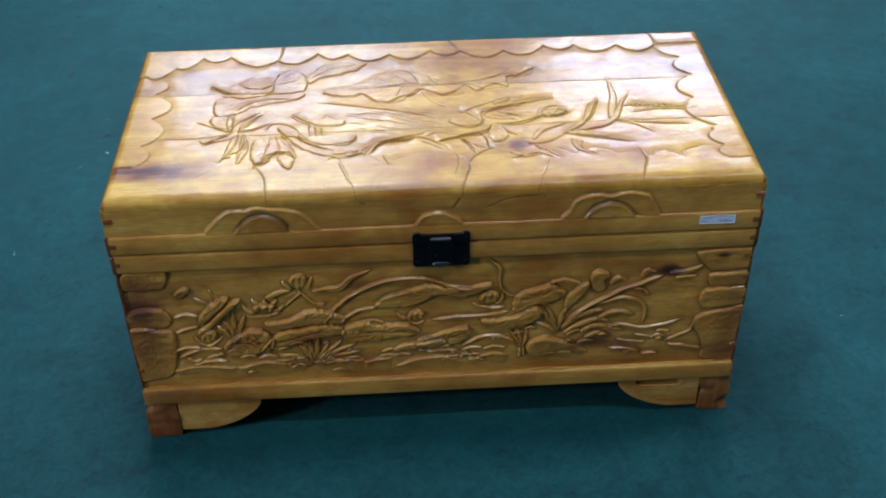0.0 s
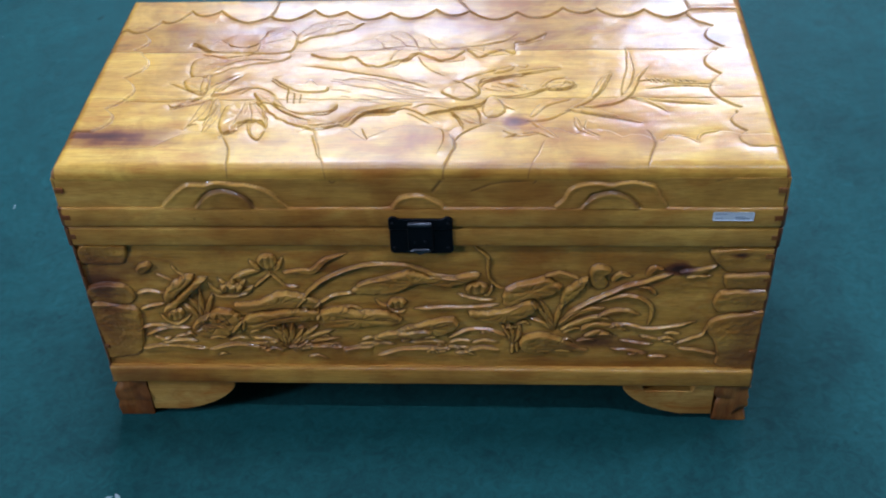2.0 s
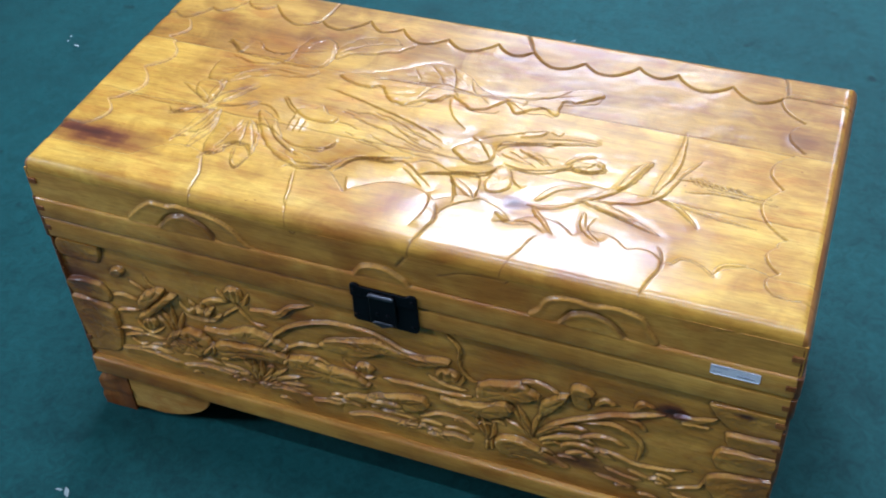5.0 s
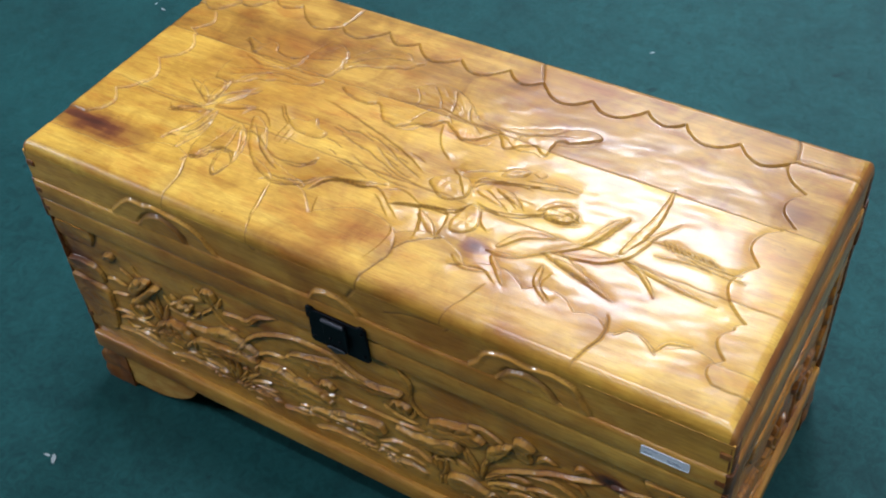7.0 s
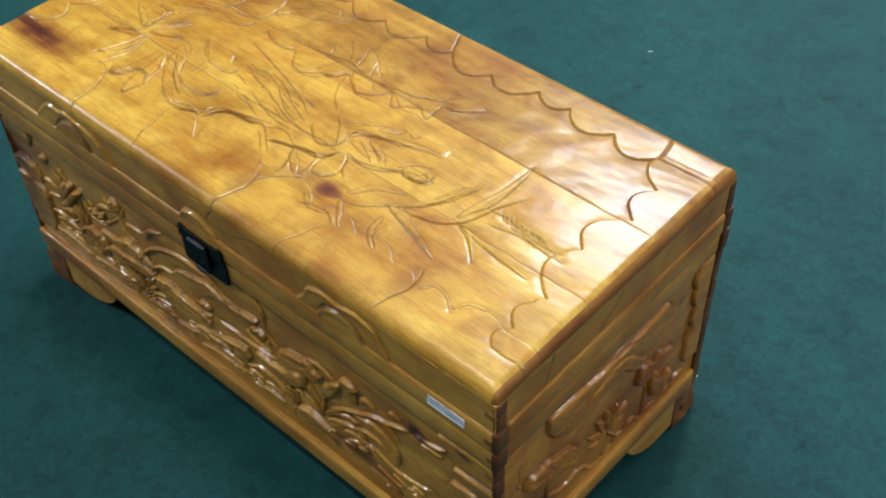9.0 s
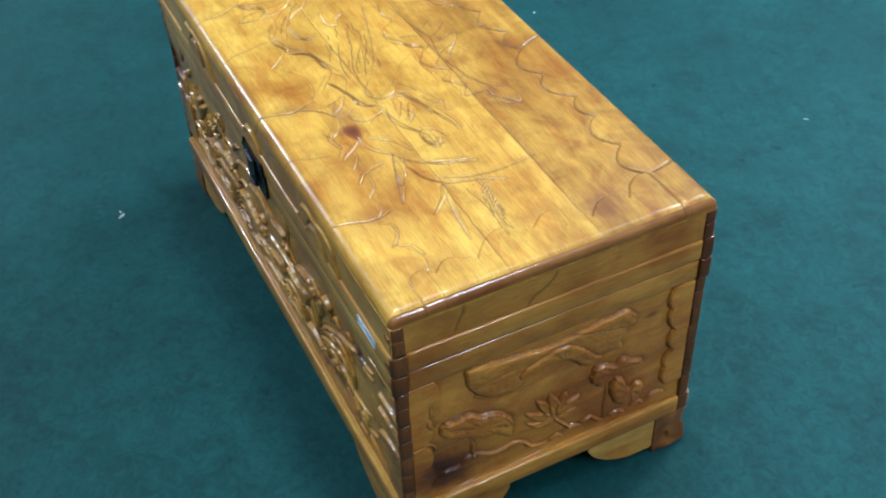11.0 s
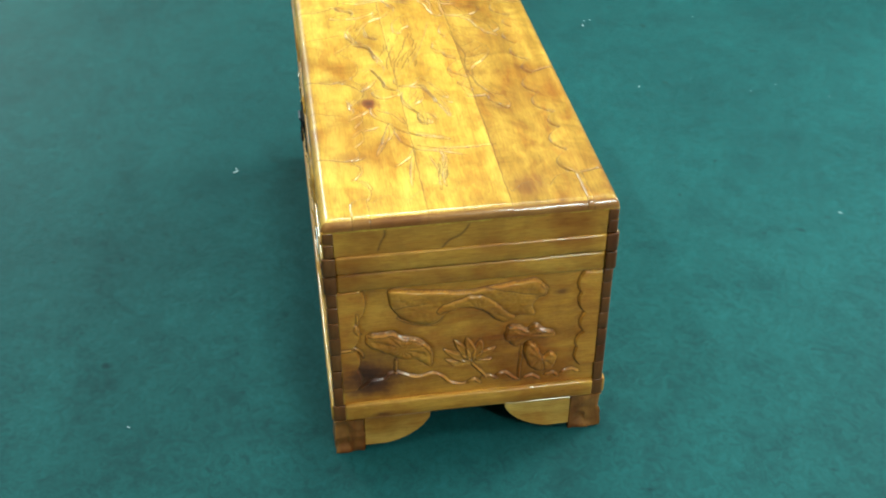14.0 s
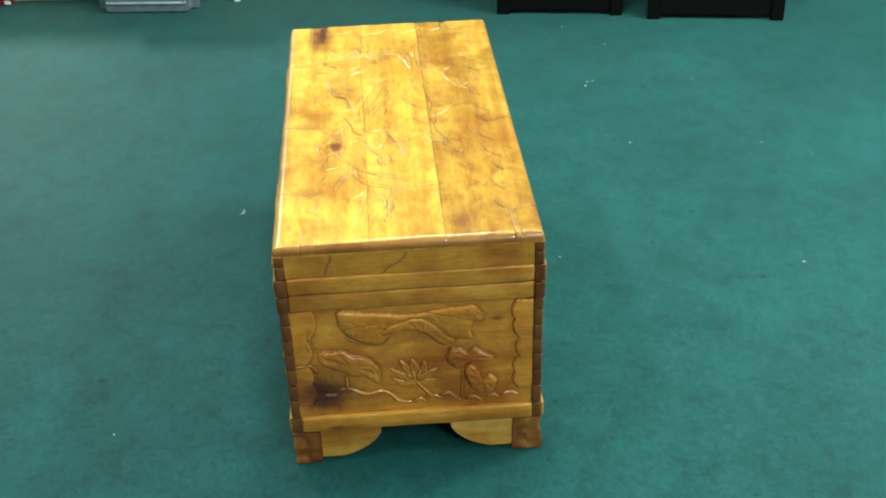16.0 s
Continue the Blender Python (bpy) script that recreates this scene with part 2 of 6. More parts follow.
# ---- building helpers ----
def part(name, bm, mat, parent=None, label=""):
    me = bpy.data.meshes.new(name)
    bm.to_mesh(me)
    bm.free()
    me.materials.append(mat)
    ob = new(name, me)
    ob.parent = parent
    if label:
        tagged(ob, label)
    return ob


def box(x0, x1, y0, y1, z0, z1, bevel=0.0, seg=2):
    bm = bmesh.new()
    bmesh.ops.create_cube(bm, size=1)
    for v in bm.verts:
        v.co = Vector(((x0, x1)[v.co.x > 0], (y0, y1)[v.co.y > 0], (z0, z1)[v.co.z > 0]))
    if bevel:
        bmesh.ops.bevel(bm, geom=bm.edges[:], offset=bevel, segments=seg, profile=0.5, affect="EDGES")
        for f in bm.faces:
            f.smooth = seg > 1 and f.calc_area() < 0.002
    return bm


def extruded(outline, depth, place):
    """A flat outline (u, v) given a thickness; place maps (u, v, w) to the world."""
    bm = bmesh.new()
    a = [bm.verts.new(place(u, v, 0)) for u, v in outline]
    c = [bm.verts.new(place(u, v, depth)) for u, v in outline]
    n = len(outline)
    bm.faces.new(a[::-1])
    bm.faces.new(c)
    for i in range(n):
        bm.faces.new((a[i], a[(i + 1) % n], c[(i + 1) % n], c[i]))
    bmesh.ops.recalc_face_normals(bm, faces=bm.faces[:])
    bmesh.ops.bevel(bm, geom=bm.edges[:], offset=0.0012, segments=1, affect="EDGES")
    return bm


def rings(profile, seg=24):
    """A turned shape from (radius, z) pairs."""
    bm = bmesh.new()
    loops = [[bm.verts.new((r * math.cos(i * math.tau / seg), r * math.sin(i * math.tau / seg), z)) for i in range(seg)] for r, z in profile]
    for a, c in zip(loops, loops[1:]):
        for i in range(seg):
            bm.faces.new((a[i], a[(i + 1) % seg], c[(i + 1) % seg], c[i]))
    bm.faces.new(loops[-1])
    bm.faces.new(loops[0][::-1])
    return bm


def structure(name, bm, mat):
    ob = part(name, bm, mat)
    return tagged(ob, kind="structure")


# ---- carving: a board whose surface is cut by motifs ----
def spline(points, closed=False, steps=7):
    """A smooth line through a few control points."""
    p = [np.array(q, float) for q in points]
    if len(p) == 2:
        p = [p[0], (p[0] + p[1]) / 2, p[1]]
    n = len(p)
    out = []
    for i in range(n if closed else n - 1):
        a, b, c, d = (p[(i + k) % n] if closed else p[min(max(i + k, 0), n - 1)] for k in (-1, 0, 1, 2))
        for s in np.arange(steps) / steps:
            out.append(0.5 * (2 * b + (c - a) * s + (2 * a - 5 * b + 4 * c - d) * s * s + (3 * b - a - 3 * c + d) * s ** 3))
    if not closed:
        out.append(p[-1])
    return np.array(out)


def smooth(x):
    x = np.clip(x, 0, 1)
    return x * x * (3 - 2 * x)


class Relief:
    """A height map over (u, v) with an owner for every spot."""

    def __init__(self, u, v, seed, waviness=0.0004, gain=1.0, cut=1.0, crease_dark=0.5, dome=0.0, crease_width=0.0009, tilt=0.0):
        self.u, self.v = np.array(u), np.array(v)
        self.U, self.V = np.meshgrid(self.u, self.v, indexing="ij")
        self.H = np.zeros_like(self.U)
        mesh_noise = np.random.RandomState(seed + 50)
        self.tool = self.grainy(mesh_noise, 0.006) * 0.6 + self.grainy(mesh_noise, 0.003) * 0.4
        # the knife wanders a little from the drawn line
        self.PU = self.U + 0.0011 * self.grainy(mesh_noise, 0.016) + 0.0003 * self.grainy(mesh_noise, 0.005)
        self.PV = self.V + 0.0011 * self.grainy(mesh_noise, 0.016) + 0.0003 * self.grainy(mesh_noise, 0.005)
        self.owner = np.zeros(self.U.shape, int)
        self.stain_shade = np.zeros_like(self.U)
        self.names = ["board"]
        self.gain, self.cut, self.crease_dark, self.dome, self.crease_width, self.tilt = gain, cut, crease_dark, dome, crease_width, tilt
        rng = np.random.RandomState(seed)
        self.rng = rng
        for _ in range(16):
            k, a, ph = rng.uniform(25, 190), rng.uniform(0, math.pi), rng.uniform(0, 6.28)
            self.H += waviness * rng.uniform(0.2, 0.5) * np.sin(k * (self.U * math.cos(a) * 0.5 + self.V * math.sin(a)) + ph) * 40 / (40 + k)
        for _ in range(10):
            k, a, ph = rng.uniform(250, 600), rng.uniform(0, math.pi), rng.uniform(0, 6.28)
            self.H += waviness * 0.03 * np.sin(k * (self.U * math.cos(a) * 0.4 + self.V * math.sin(a)) + ph)

    def grainy(self, rng, size):
        """Smooth noise from -1 to 1 with hills of that size."""
        gu, gv = (self.U - self.u[0]) / size, (self.V - self.v[0]) / size
        net = rng.uniform(-1, 1, (int(gu.max()) + 3, int(gv.max()) + 3))
        i, j = gu.astype(int), gv.astype(int)
        a, c = smooth(gu - i), smooth(gv - j)
        return (net[i, j] * (1 - a) + net[i + 1, j] * a) * (1 - c) + (net[i, j + 1] * (1 - a) + net[i + 1, j + 1] * a) * c

    def window(self, line, margin):
        lo, hi = line.min(0) - margin, line.max(0) + margin
        i0, i1 = np.searchsorted(self.u, (lo[0], hi[0]))
        j0, j1 = np.searchsorted(self.v, (lo[1], hi[1]))
        return (slice(max(i0, 0), i1), slice(max(j0, 0), j1))

    def distance(self, w, line, closed=False):
        """Distance to the line, how far along it (0 to 1), and whether inside."""
        pu, pv = self.PU[w], self.PV[w]
        ends = np.roll(line, -1, 0) if closed else line[1:]
        starts = line if closed else line[:-1]
        best, along = np.full(pu.shape, 9.0), np.zeros(pu.shape)
        self.side = np.zeros(pu.shape)  # positive to the left of the line's run
        inside = np.zeros(pu.shape, bool)
        for k, (a, b) in enumerate(zip(starts, ends)):
            d = b - a
            s = np.clip(((pu - a[0]) * d[0] + (pv - a[1]) * d[1]) / max(d @ d, 1e-12), 0, 1)
            r = np.hypot(pu - a[0] - s * d[0], pv - a[1] - s * d[1])
            near = r < best
            best[near], along[near] = r[near], (k + s[near]) / len(starts)
            self.side[near] = (d[0] * (pv - a[1]) - d[1] * (pu - a[0]))[near]
            if closed and a[1] != b[1]:
                inside ^= ((a[1] > pv) != (b[1] > pv)) & (pu < a[0] + (pv - a[1]) * d[0] / d[1])
        return best, along, inside

    def named(self, name):
        self.names.append(name)
        return len(self.names) - 1

    def raise_to(self, w, rise, mine, under=0.45, floor=0.0005):
        old, rise = self.H[w], rise * self.gain
        height = np.where(rise > 1e-6, np.maximum(old, np.where(old > 0, under * old, old) + rise), old)
        self.H[w] = height
        self.owner[w] = np.where(rise > floor, mine, self.owner[w])

    def trench(self, w, gap, depth, reach=0.0035):
        """The ground scooped away beside a raised form; gap is the distance outside it."""
        out = gap > 0
        self.H[w] -= depth * self.cut * np.exp(-np.clip(gap, 0, 1) / reach) * out
        # crease at the form's foot coloured darker, part stain and part painted shade
        self.stain_shade[w] = np.maximum(self.stain_shade[w], np.exp(-(np.maximum(gap - 0.0004, 0) / self.crease_width) ** 2) * out * self.crease_dark)

    def groove(self, points, width, depth):
        line = spline(points)
        w = self.window(line, width * 2)
        d, s, _ = self.distance(w, line)
        cut = np.exp(-(d / (width * 0.5)) ** 2) * smooth(np.minimum(s, 1 - s) * 6 + 0.15)
        self.H[w] -= depth * 0.7 * cut
        self.stain_shade[w] = np.maximum(self.stain_shade[w], cut * 0.8)

    def step(self, points, depth, reach, rear=True):
        """A knife-cut edge: the wood on the upper side of the line (or the lower one) stands up and slopes away, the other is cut down."""
        line = spline(points)
        w = self.window(line, reach * 3)
        d, s, _ = self.distance(w, line)
        run = line[-1] - line[0]
        behind = self.side * (1 if run[0] > 0 or (run[0] == 0 and run[1] < 0) else -1) * (1 if rear else -1) > 0
        full = smooth(np.minimum(s, 1 - s) * 5 + 0.12) * depth * self.gain
        self.H[w] += np.where(behind, 0.95 * np.exp(-d / reach), -0.35 * np.exp(-d / (0.9 * reach))) * full
        # low side of the edge darkened for stain and for its shade
        cut = np.exp(-((d - 0.0003) / self.crease_width) ** 2) * ~behind * smooth(np.minimum(s, 1 - s) * 6 + 0.1)
        self.stain_shade[w] = np.maximum(self.stain_shade[w], cut * self.crease_dark)

    def ridge(self, name, points, width, height, mine=None):
        """A stem with a chiselled crest."""
        line = spline(points)
        w = self.window(line, width * 2 + 0.008)
        d, s, _ = self.distance(w, line)
        half = np.maximum(width * 0.40, 0.0015) * (1 + 0.05 * self.tool[w]) * (0.4 + 0.6 * smooth(np.minimum(s, 1 - s) * 5))
        rise = height * 0.85 * np.clip(1 - d / half, 0, 1) ** 0.6 * (0.35 + 0.65 * smooth(np.minimum(s, 1 - s) * 6))
        self.raise_to(w, rise * (1 + 0.05 * self.tool[w]), mine or self.named(name))
        self.trench(w, d - half, 0.0008)

    def blade(self, name, points, width, height, mine=None):
        """A pointed leaf: crested when narrow, hollowed between sharp edges when wide."""
        line = spline(points)
        w = self.window(line, width * 2 + 0.008)
        d, s, _ = self.distance(w, line)
        half = width * 0.50 * np.clip(np.sin(math.pi * (0.08 + 0.90 * s) ** 0.85), 0.06, 1)
        k = np.clip(1 - d / half, 0, 1)
        if width < 0.0075:
            rise = k ** 0.6
        else:
            rise = smooth(k * half / 0.0014) * (0.55 + 0.45 * np.clip(d / half, 0, 1)) + 0.12 * np.exp(-(d / 0.0012) ** 2)
        rise = height * 0.9 * rise * (0.45 + 0.55 * smooth((1 - s) * 4)) * (1 + 0.12 * self.tool[w])
        self.raise_to(w, rise, mine or self.named(name))
        self.trench(w, d - half, 0.0009)

    def pad(self, name, points, height, bevel, mine=None):
        """A leaf or other broad form: a sharp raised edge, folds running out from its middle."""
        line = spline(points, True)
        run = np.linalg.norm(np.roll(line, -1, 0) - line, axis=1)
        centre = line.mean(0)
        leafy = ("leaf" in name or "lily" in name) and run.sum() > 0.12
        if leafy:  # ruffled outline
            fine = spline(points, True, 24)
            step = np.linalg.norm(np.roll(fine, -1, 0) - fine, axis=1)
            far = np.concatenate([[0], np.cumsum(step)[:-1]])
            count = max(5, round(step.sum() / self.rng.uniform(0.015, 0.020)))
            tang = np.roll(fine, -1, 0) - np.roll(fine, 1, 0)
            out = np.stack([tang[:, 1], -tang[:, 0]], -1) / (np.linalg.norm(tang, axis=1, keepdims=True) + 1e-9)
            if ((fine - centre) * out).sum() < 0:
                out = -out
            lobe = np.abs(np.sin(math.pi * count * far / step.sum() + 1.2 * np.sin(far * 55)))
            line = fine + out * (0.0020 * (lobe - 0.5) * (0.35 + 0.65 * np.abs(np.sin(far * 23 + count))))[:, None]
            line = line[::3]
        w = self.window(line, 0.012)
        d, _, inside = self.distance(w, line, True)
        k = np.clip(d / 0.0016, 0, 1)
        sink = smooth((d - 0.0012) / max(1.4 * bevel, 0.004))
        angle = np.arctan2(self.PV[w] - centre[1], self.PU[w] - centre[0])
        folds = max(5, int(run.sum() / 0.022))
        fold = np.abs(np.sin(angle * folds / 2 + 1.5 * self.tool[w] * 0.3)) ** 0.5
        body = (1 - self.dome) * smooth(k) * (1 - 0.30 * sink) + self.dome * (0.45 * smooth(k) + 0.55 * np.sin(np.clip(d / max(bevel, 0.005), 0, 1) * math.pi / 2))
        rise = height * (body + (0.26 * (fold - 0.8) * leafy + 0.10 * self.tool[w]) * k * (0.4 + 0.6 * sink))
        tall = 0.5 * (line[:, 1].max() - line[:, 1].min())
        rise = rise * (1 + self.tilt * np.clip((self.PV[w] - centre[1]) / tall, -1, 1))
        if name == "lotus_cup":  # petals side by side
            wide = line[:, 0].max() - line[:, 0].min()
            rise = rise * (0.45 + 0.55 * np.abs(np.cos(3 * math.pi * (self.PU[w] - centre[0]) / wide)) ** 0.6)
        rise = np.where(inside, np.maximum(rise, 0.0001), 0)
        # shade painted into the hollows between a leaf's folds
        if leafy:
            self.stain_shade[w] = np.maximum(self.stain_shade[w], inside * sink * 0.35 * self.crease_dark * np.clip(1 - fold * 1.6, 0, 1))
        self.raise_to(w, rise, mine or self.named(name))
        self.trench(w, np.where(inside, -1, d), 0.0011)

    def hatch(self, low, high, count, depth):
        for i in range(int(count)):
            u = self.rng.uniform(min(low[0], high[0]), max(low[0], high[0]))
            v = self.rng.uniform(min(low[1], high[1]), max(low[1], high[1]))
            run = self.rng.uniform(0.015, 0.035)
            self.groove([(u, v), (u + run * 0.5, v - run * 0.10), (u + run, v - run * 0.28)], 0.0018, depth)

    def border(self, side, cusps, height, bulge):
        """A raised border whose inner edge runs in scallops from cusp to cusp."""
        line = []
        out = {"back": (0, 1), "front": (0, -1), "left": (-1, 0), "right": (1, 0)}[side]
        for a, b in zip(cusps, cusps[1:]):
            a, b = np.array(a), np.array(b)
            chord = np.linalg.norm(b - a)
            for s in np.arange(10) / 10:
                q = a + (b - a) * s - np.array(out) * bulge * chord * 4 * s * (1 - s) * 0.9
                line.append(q)
        line.append(np.array(cusps[-1]))
        far = 0.03
        lo, hi = (self.u[0] - far, self.v[0] - far), (self.u[-1] + far, self.v[-1] + far)
        first, last = line[0], line[-1]
        if side in ("back", "front"):
            edge = hi[1] if side == "back" else lo[1]
            line += [np.array((hi[0], last[1])), np.array((hi[0], edge)), np.array((lo[0], edge)), np.array((lo[0], first[1]))]
        else:
            edge = hi[0] if side == "right" else lo[0]
            line += [np.array((edge, last[1])), np.array((edge, first[1]))]
        line = np.array(line)
        w = (slice(None), slice(None))
        d, _, inside = self.distance(w, line, True)
        rise = np.where(inside, height * smooth(d / 0.0014), 0)
        self.raise_to(w, rise, self.named(side + "_border"))
        self.trench(w, np.where(inside, -1, d), 0.0005 + 0.35 * height, 0.008)

    def build(self, name, place, thickness, mats, which, parent, label="", drop=None, titles={}):
        """Meshes of the board and of every carved form on it. place maps (u, v, height) arrays to the world."""
        H = self.H
        for _ in range(1):  # worn by sanding
            soft = H.copy()
            soft[1:-1] = 0.25 * H[:-2] + 0.5 * H[1:-1] + 0.25 * H[2:]
            H = soft.copy()
            H[:, 1:-1] = 0.25 * soft[:, :-2] + 0.5 * soft[:, 1:-1] + 0.25 * soft[:, 2:]
        if drop is not None:
            H = H - drop
        X, Y, Z = place(self.U, self.V, H)
        co = np.stack([X, Y, Z], -1)
        nu, nv = H.shape
        tu, tv = np.gradient(co, axis=0), np.gradient(co, axis=1)
        nor = np.cross(tu, tv)
        nor /= np.linalg.norm(nor, axis=-1, keepdims=True)
        flip = (nor[nu // 2, nv // 2] @ (np.array(place(self.U[:1, :1], self.V[:1, :1], H[:1, :1] + 1)).ravel() - co[0, 0])) < 0
        if flip:
            nor = -nor
        idx = np.arange(nu * nv).reshape(nu, nv)
        quads = np.stack([idx[:-1, :-1], idx[1:, :-1], idx[1:, 1:], idx[:-1, 1:]], -1).reshape(-1, 4)
        if flip:
            quads = quads[:, ::-1]
        corner = np.stack([self.owner[:-1, :-1], self.owner[1:, :-1], self.owner[1:, 1:], self.owner[:-1, 1:]], -1).reshape(-1, 4)
        own = corner.max(1)
        mid_u = (self.U[:-1, :-1] + self.U[1:, 1:]).ravel() / 2
        mid_v = (self.V[:-1, :-1] + self.V[1:, 1:]).ravel() / 2
        slot = which(mid_u, mid_v)
        flat, fn, st = co.reshape(-1, 3), nor.reshape(-1, 3), self.stain_shade.ravel()
        # a form cut in two by another keeps its largest piece; the rest goes to the board
        grid = own.reshape(nu - 1, nv - 1)
        seen = grid == 0
        pieces = {}
        for i0, j0 in zip(*np.nonzero(~seen)):
            if seen[i0, j0]:
                continue
            n, stack, cells = grid[i0, j0], [(i0, j0)], []
            seen[i0, j0] = True
            while stack:
                i, j = stack.pop()
                cells.append((i, j))
                for a, c in ((i + 1, j), (i - 1, j), (i, j + 1), (i, j - 1)):
                    if 0 <= a < nu - 1 and 0 <= c < nv - 1 and not seen[a, c] and grid[a, c] == n:
                        seen[a, c] = True
                        stack.append((a, c))
            pieces.setdefault(n, []).append(cells)
        for found in pieces.values():
            found.sort(key=len)
            for cells in found[:-1]:
                for cell in cells:
                    grid[cell] = 0
        own = grid.ravel()
        boards = {}

        def make(title, sel, holder):
            used, back = np.unique(quads[sel], return_inverse=True)
            me = bpy.data.meshes.new(title)
            verts, faces = flat[used], back.reshape(-1, 4)
            me.from_pydata(verts.tolist(), [], faces.tolist())
            for m in mats:
                me.materials.append(m)
            me.polygons.foreach_set("material_index", slot[sel].astype(np.int32))
            me.shade_smooth()
            at = me.attributes.new("stain_shade", "FLOAT", "POINT")
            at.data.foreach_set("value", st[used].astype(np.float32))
            me.normals_split_custom_set_from_vertices(fn[used].tolist())
            ob = new(title, me)
            ob.parent = holder
            return ob

        for k in sorted(set(slot.tolist())):
            ob = make(titles.get(k, name), (own == 0) & (slot == k), parent)
            if label and k not in titles:
                tagged(ob, label)
            boards[k] = ob
        for n in range(1, len(self.names)):
            sel = own == n
            if sel.sum() > 3:
                k = int(np.bincount(slot[sel]).argmax())
                make(self.names[n], sel, boards.get(k, parent))
        # the board's body behind the carved face
        bm = bmesh.new()
        rim = np.concatenate([idx[:, 0], idx[-1, 1:], idx[-2::-1, -1], idx[0, -2:0:-1]])
        back = np.stack(place(self.U, self.V, self.U * 0 - thickness), -1).reshape(-1, 3)
        top = [bm.verts.new(flat[i]) for i in rim]
        low = [bm.verts.new(back[i]) for i in rim]
        n = len(rim)
        for i in range(n):
            bm.faces.new((top[i], top[(i + 1) % n], low[(i + 1) % n], low[i]))
        bm.faces.new(low)
        bmesh.ops.recalc_face_normals(bm, faces=bm.faces[:])
        part("backing", bm, mats[0], parent)
        return boards


class ShallowRelief(Relief):
    """The lid's top, where stems and folds are knife-cut edges with low crests."""

    def ridge(self, name, points, width, height, mine=None):
        if width > 0.0042:
            self.step(points, height * (0.5 if name == "leaf_rim" else 0.85), 0.010)
        else:
            super().ridge(name, points, width, height, mine)


def steps(a, b, size, fine=()):
    """Even grid lines from a to b, with closer ones near both ends."""
    inner = np.linspace(a + (fine[-1] if fine else 0), b - (fine[-1] if fine else 0), max(2, int(round((b - a) / size))))
    return np.concatenate([[a + f for f in fine[:-1]], inner, [b - f for f in fine[-2::-1]]]) if fine else inner


# ---- the room ----
floor = structure("floor", box(-6, 6, -6, 6, -0.05, 0.0), CARPET)
tagged(floor, "teal green low-pile carpet with scuffs and lint", "floor")
# walls and ceiling are out of view; their greys are set for bounced light
for nm, dims in (("wall_north", (-6.1, 6.1, 6, 6.1)), ("wall_south", (-6.1, 6.1, -6.1, -6)), ("wall_east", (6, 6.1, -6, 6)), ("wall_west", (-6.1, -6, -6, 6))):
    tagged(structure(nm, box(*dims, -0.05, CEILING + 0.1), PAINT), "unseen grey wall, kept dark to limit bounced light", "wall")
tagged(structure("ceiling", box(-6, 6, -6, 6, CEILING, CEILING + 0.1), CEILING_PAINT), "unseen pale ceiling, kept bright to bounce light", "ceiling")

# ---- the carved chest ----
chest = tagged(new("carved_chest"), "varnished yellow wooden chest carved with lotus and leaves", "chest")
EDGE = (0.0, 0.0006, 0.0016, 0.003, 0.005, 0.0075, 0.0105)
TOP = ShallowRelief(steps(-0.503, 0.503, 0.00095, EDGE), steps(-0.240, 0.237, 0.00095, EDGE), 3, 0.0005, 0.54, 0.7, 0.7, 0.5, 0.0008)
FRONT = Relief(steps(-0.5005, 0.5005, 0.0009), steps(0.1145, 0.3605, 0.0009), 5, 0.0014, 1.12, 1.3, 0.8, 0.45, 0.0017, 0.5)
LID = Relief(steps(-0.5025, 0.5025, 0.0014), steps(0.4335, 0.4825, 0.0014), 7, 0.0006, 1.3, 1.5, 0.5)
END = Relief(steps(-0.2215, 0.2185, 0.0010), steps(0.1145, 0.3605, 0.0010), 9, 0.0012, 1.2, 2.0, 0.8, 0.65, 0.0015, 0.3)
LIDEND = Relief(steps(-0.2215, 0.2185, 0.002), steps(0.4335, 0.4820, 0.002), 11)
for seam in (-0.071, 0.063):
    TOP.groove([(-0.52, seam + 0.004), (-0.2, seam), (0.2, seam + 0.002), (0.52, seam)], 0.0016, 0.0012)
TOP.H += np.where(TOP.V > 0.063, -0.0009, 0.0) + np.where(TOP.V < -0.071, -0.0003, 0.0)

# the carved forms, from the border inwards
TOP.border("back", [(-0.484, 0.135), (-0.434, 0.162), (-0.392, 0.194), (-0.342, 0.194), (-0.259, 0.175), (-0.19, 0.194), (-0.136, 0.189), (-0.063, 0.183), (0.01, 0.192), (0.064, 0.188), (0.141, 0.181), (0.215, 0.195), (0.268, 0.193), (0.344, 0.187), (0.417, 0.185)], 0.0036, 0.36)
TOP.border("left", [(-0.457, 0.123), (-0.46, 0.073), (-0.445, 0.06), (-0.455, -0.009), (-0.462, -0.091), (-0.465, -0.15)], 0.0030, 0.38)
TOP.border("right", [(0.421, 0.194), (0.447, 0.134), (0.455, 0.071), (0.442, 0.06), (0.44, -0.007), (0.457, -0.096), (0.449, -0.108), (0.455, -0.153), (0.455, -0.19)], 0.0030, 0.36)
TOP.border("front", [(-0.369, -0.19), (-0.278, -0.16), (-0.15, -0.144), (-0.073, -0.173), (0.041, -0.154), (0.143, -0.161), (0.218, -0.161), (0.285, -0.167), (0.33, -0.177), (0.386, -0.176), (0.45, -0.163)], 0.0016, 0.26)
TOP.groove([(-0.259, 0.175), (-0.254, 0.197), (-0.252, 0.223), (-0.251, 0.234)], 0.0035, 0.0022)
TOP.groove([(0.064, 0.188), (0.051, 0.212), (0.045, 0.232), (0.044, 0.239)], 0.0037, 0.0022)
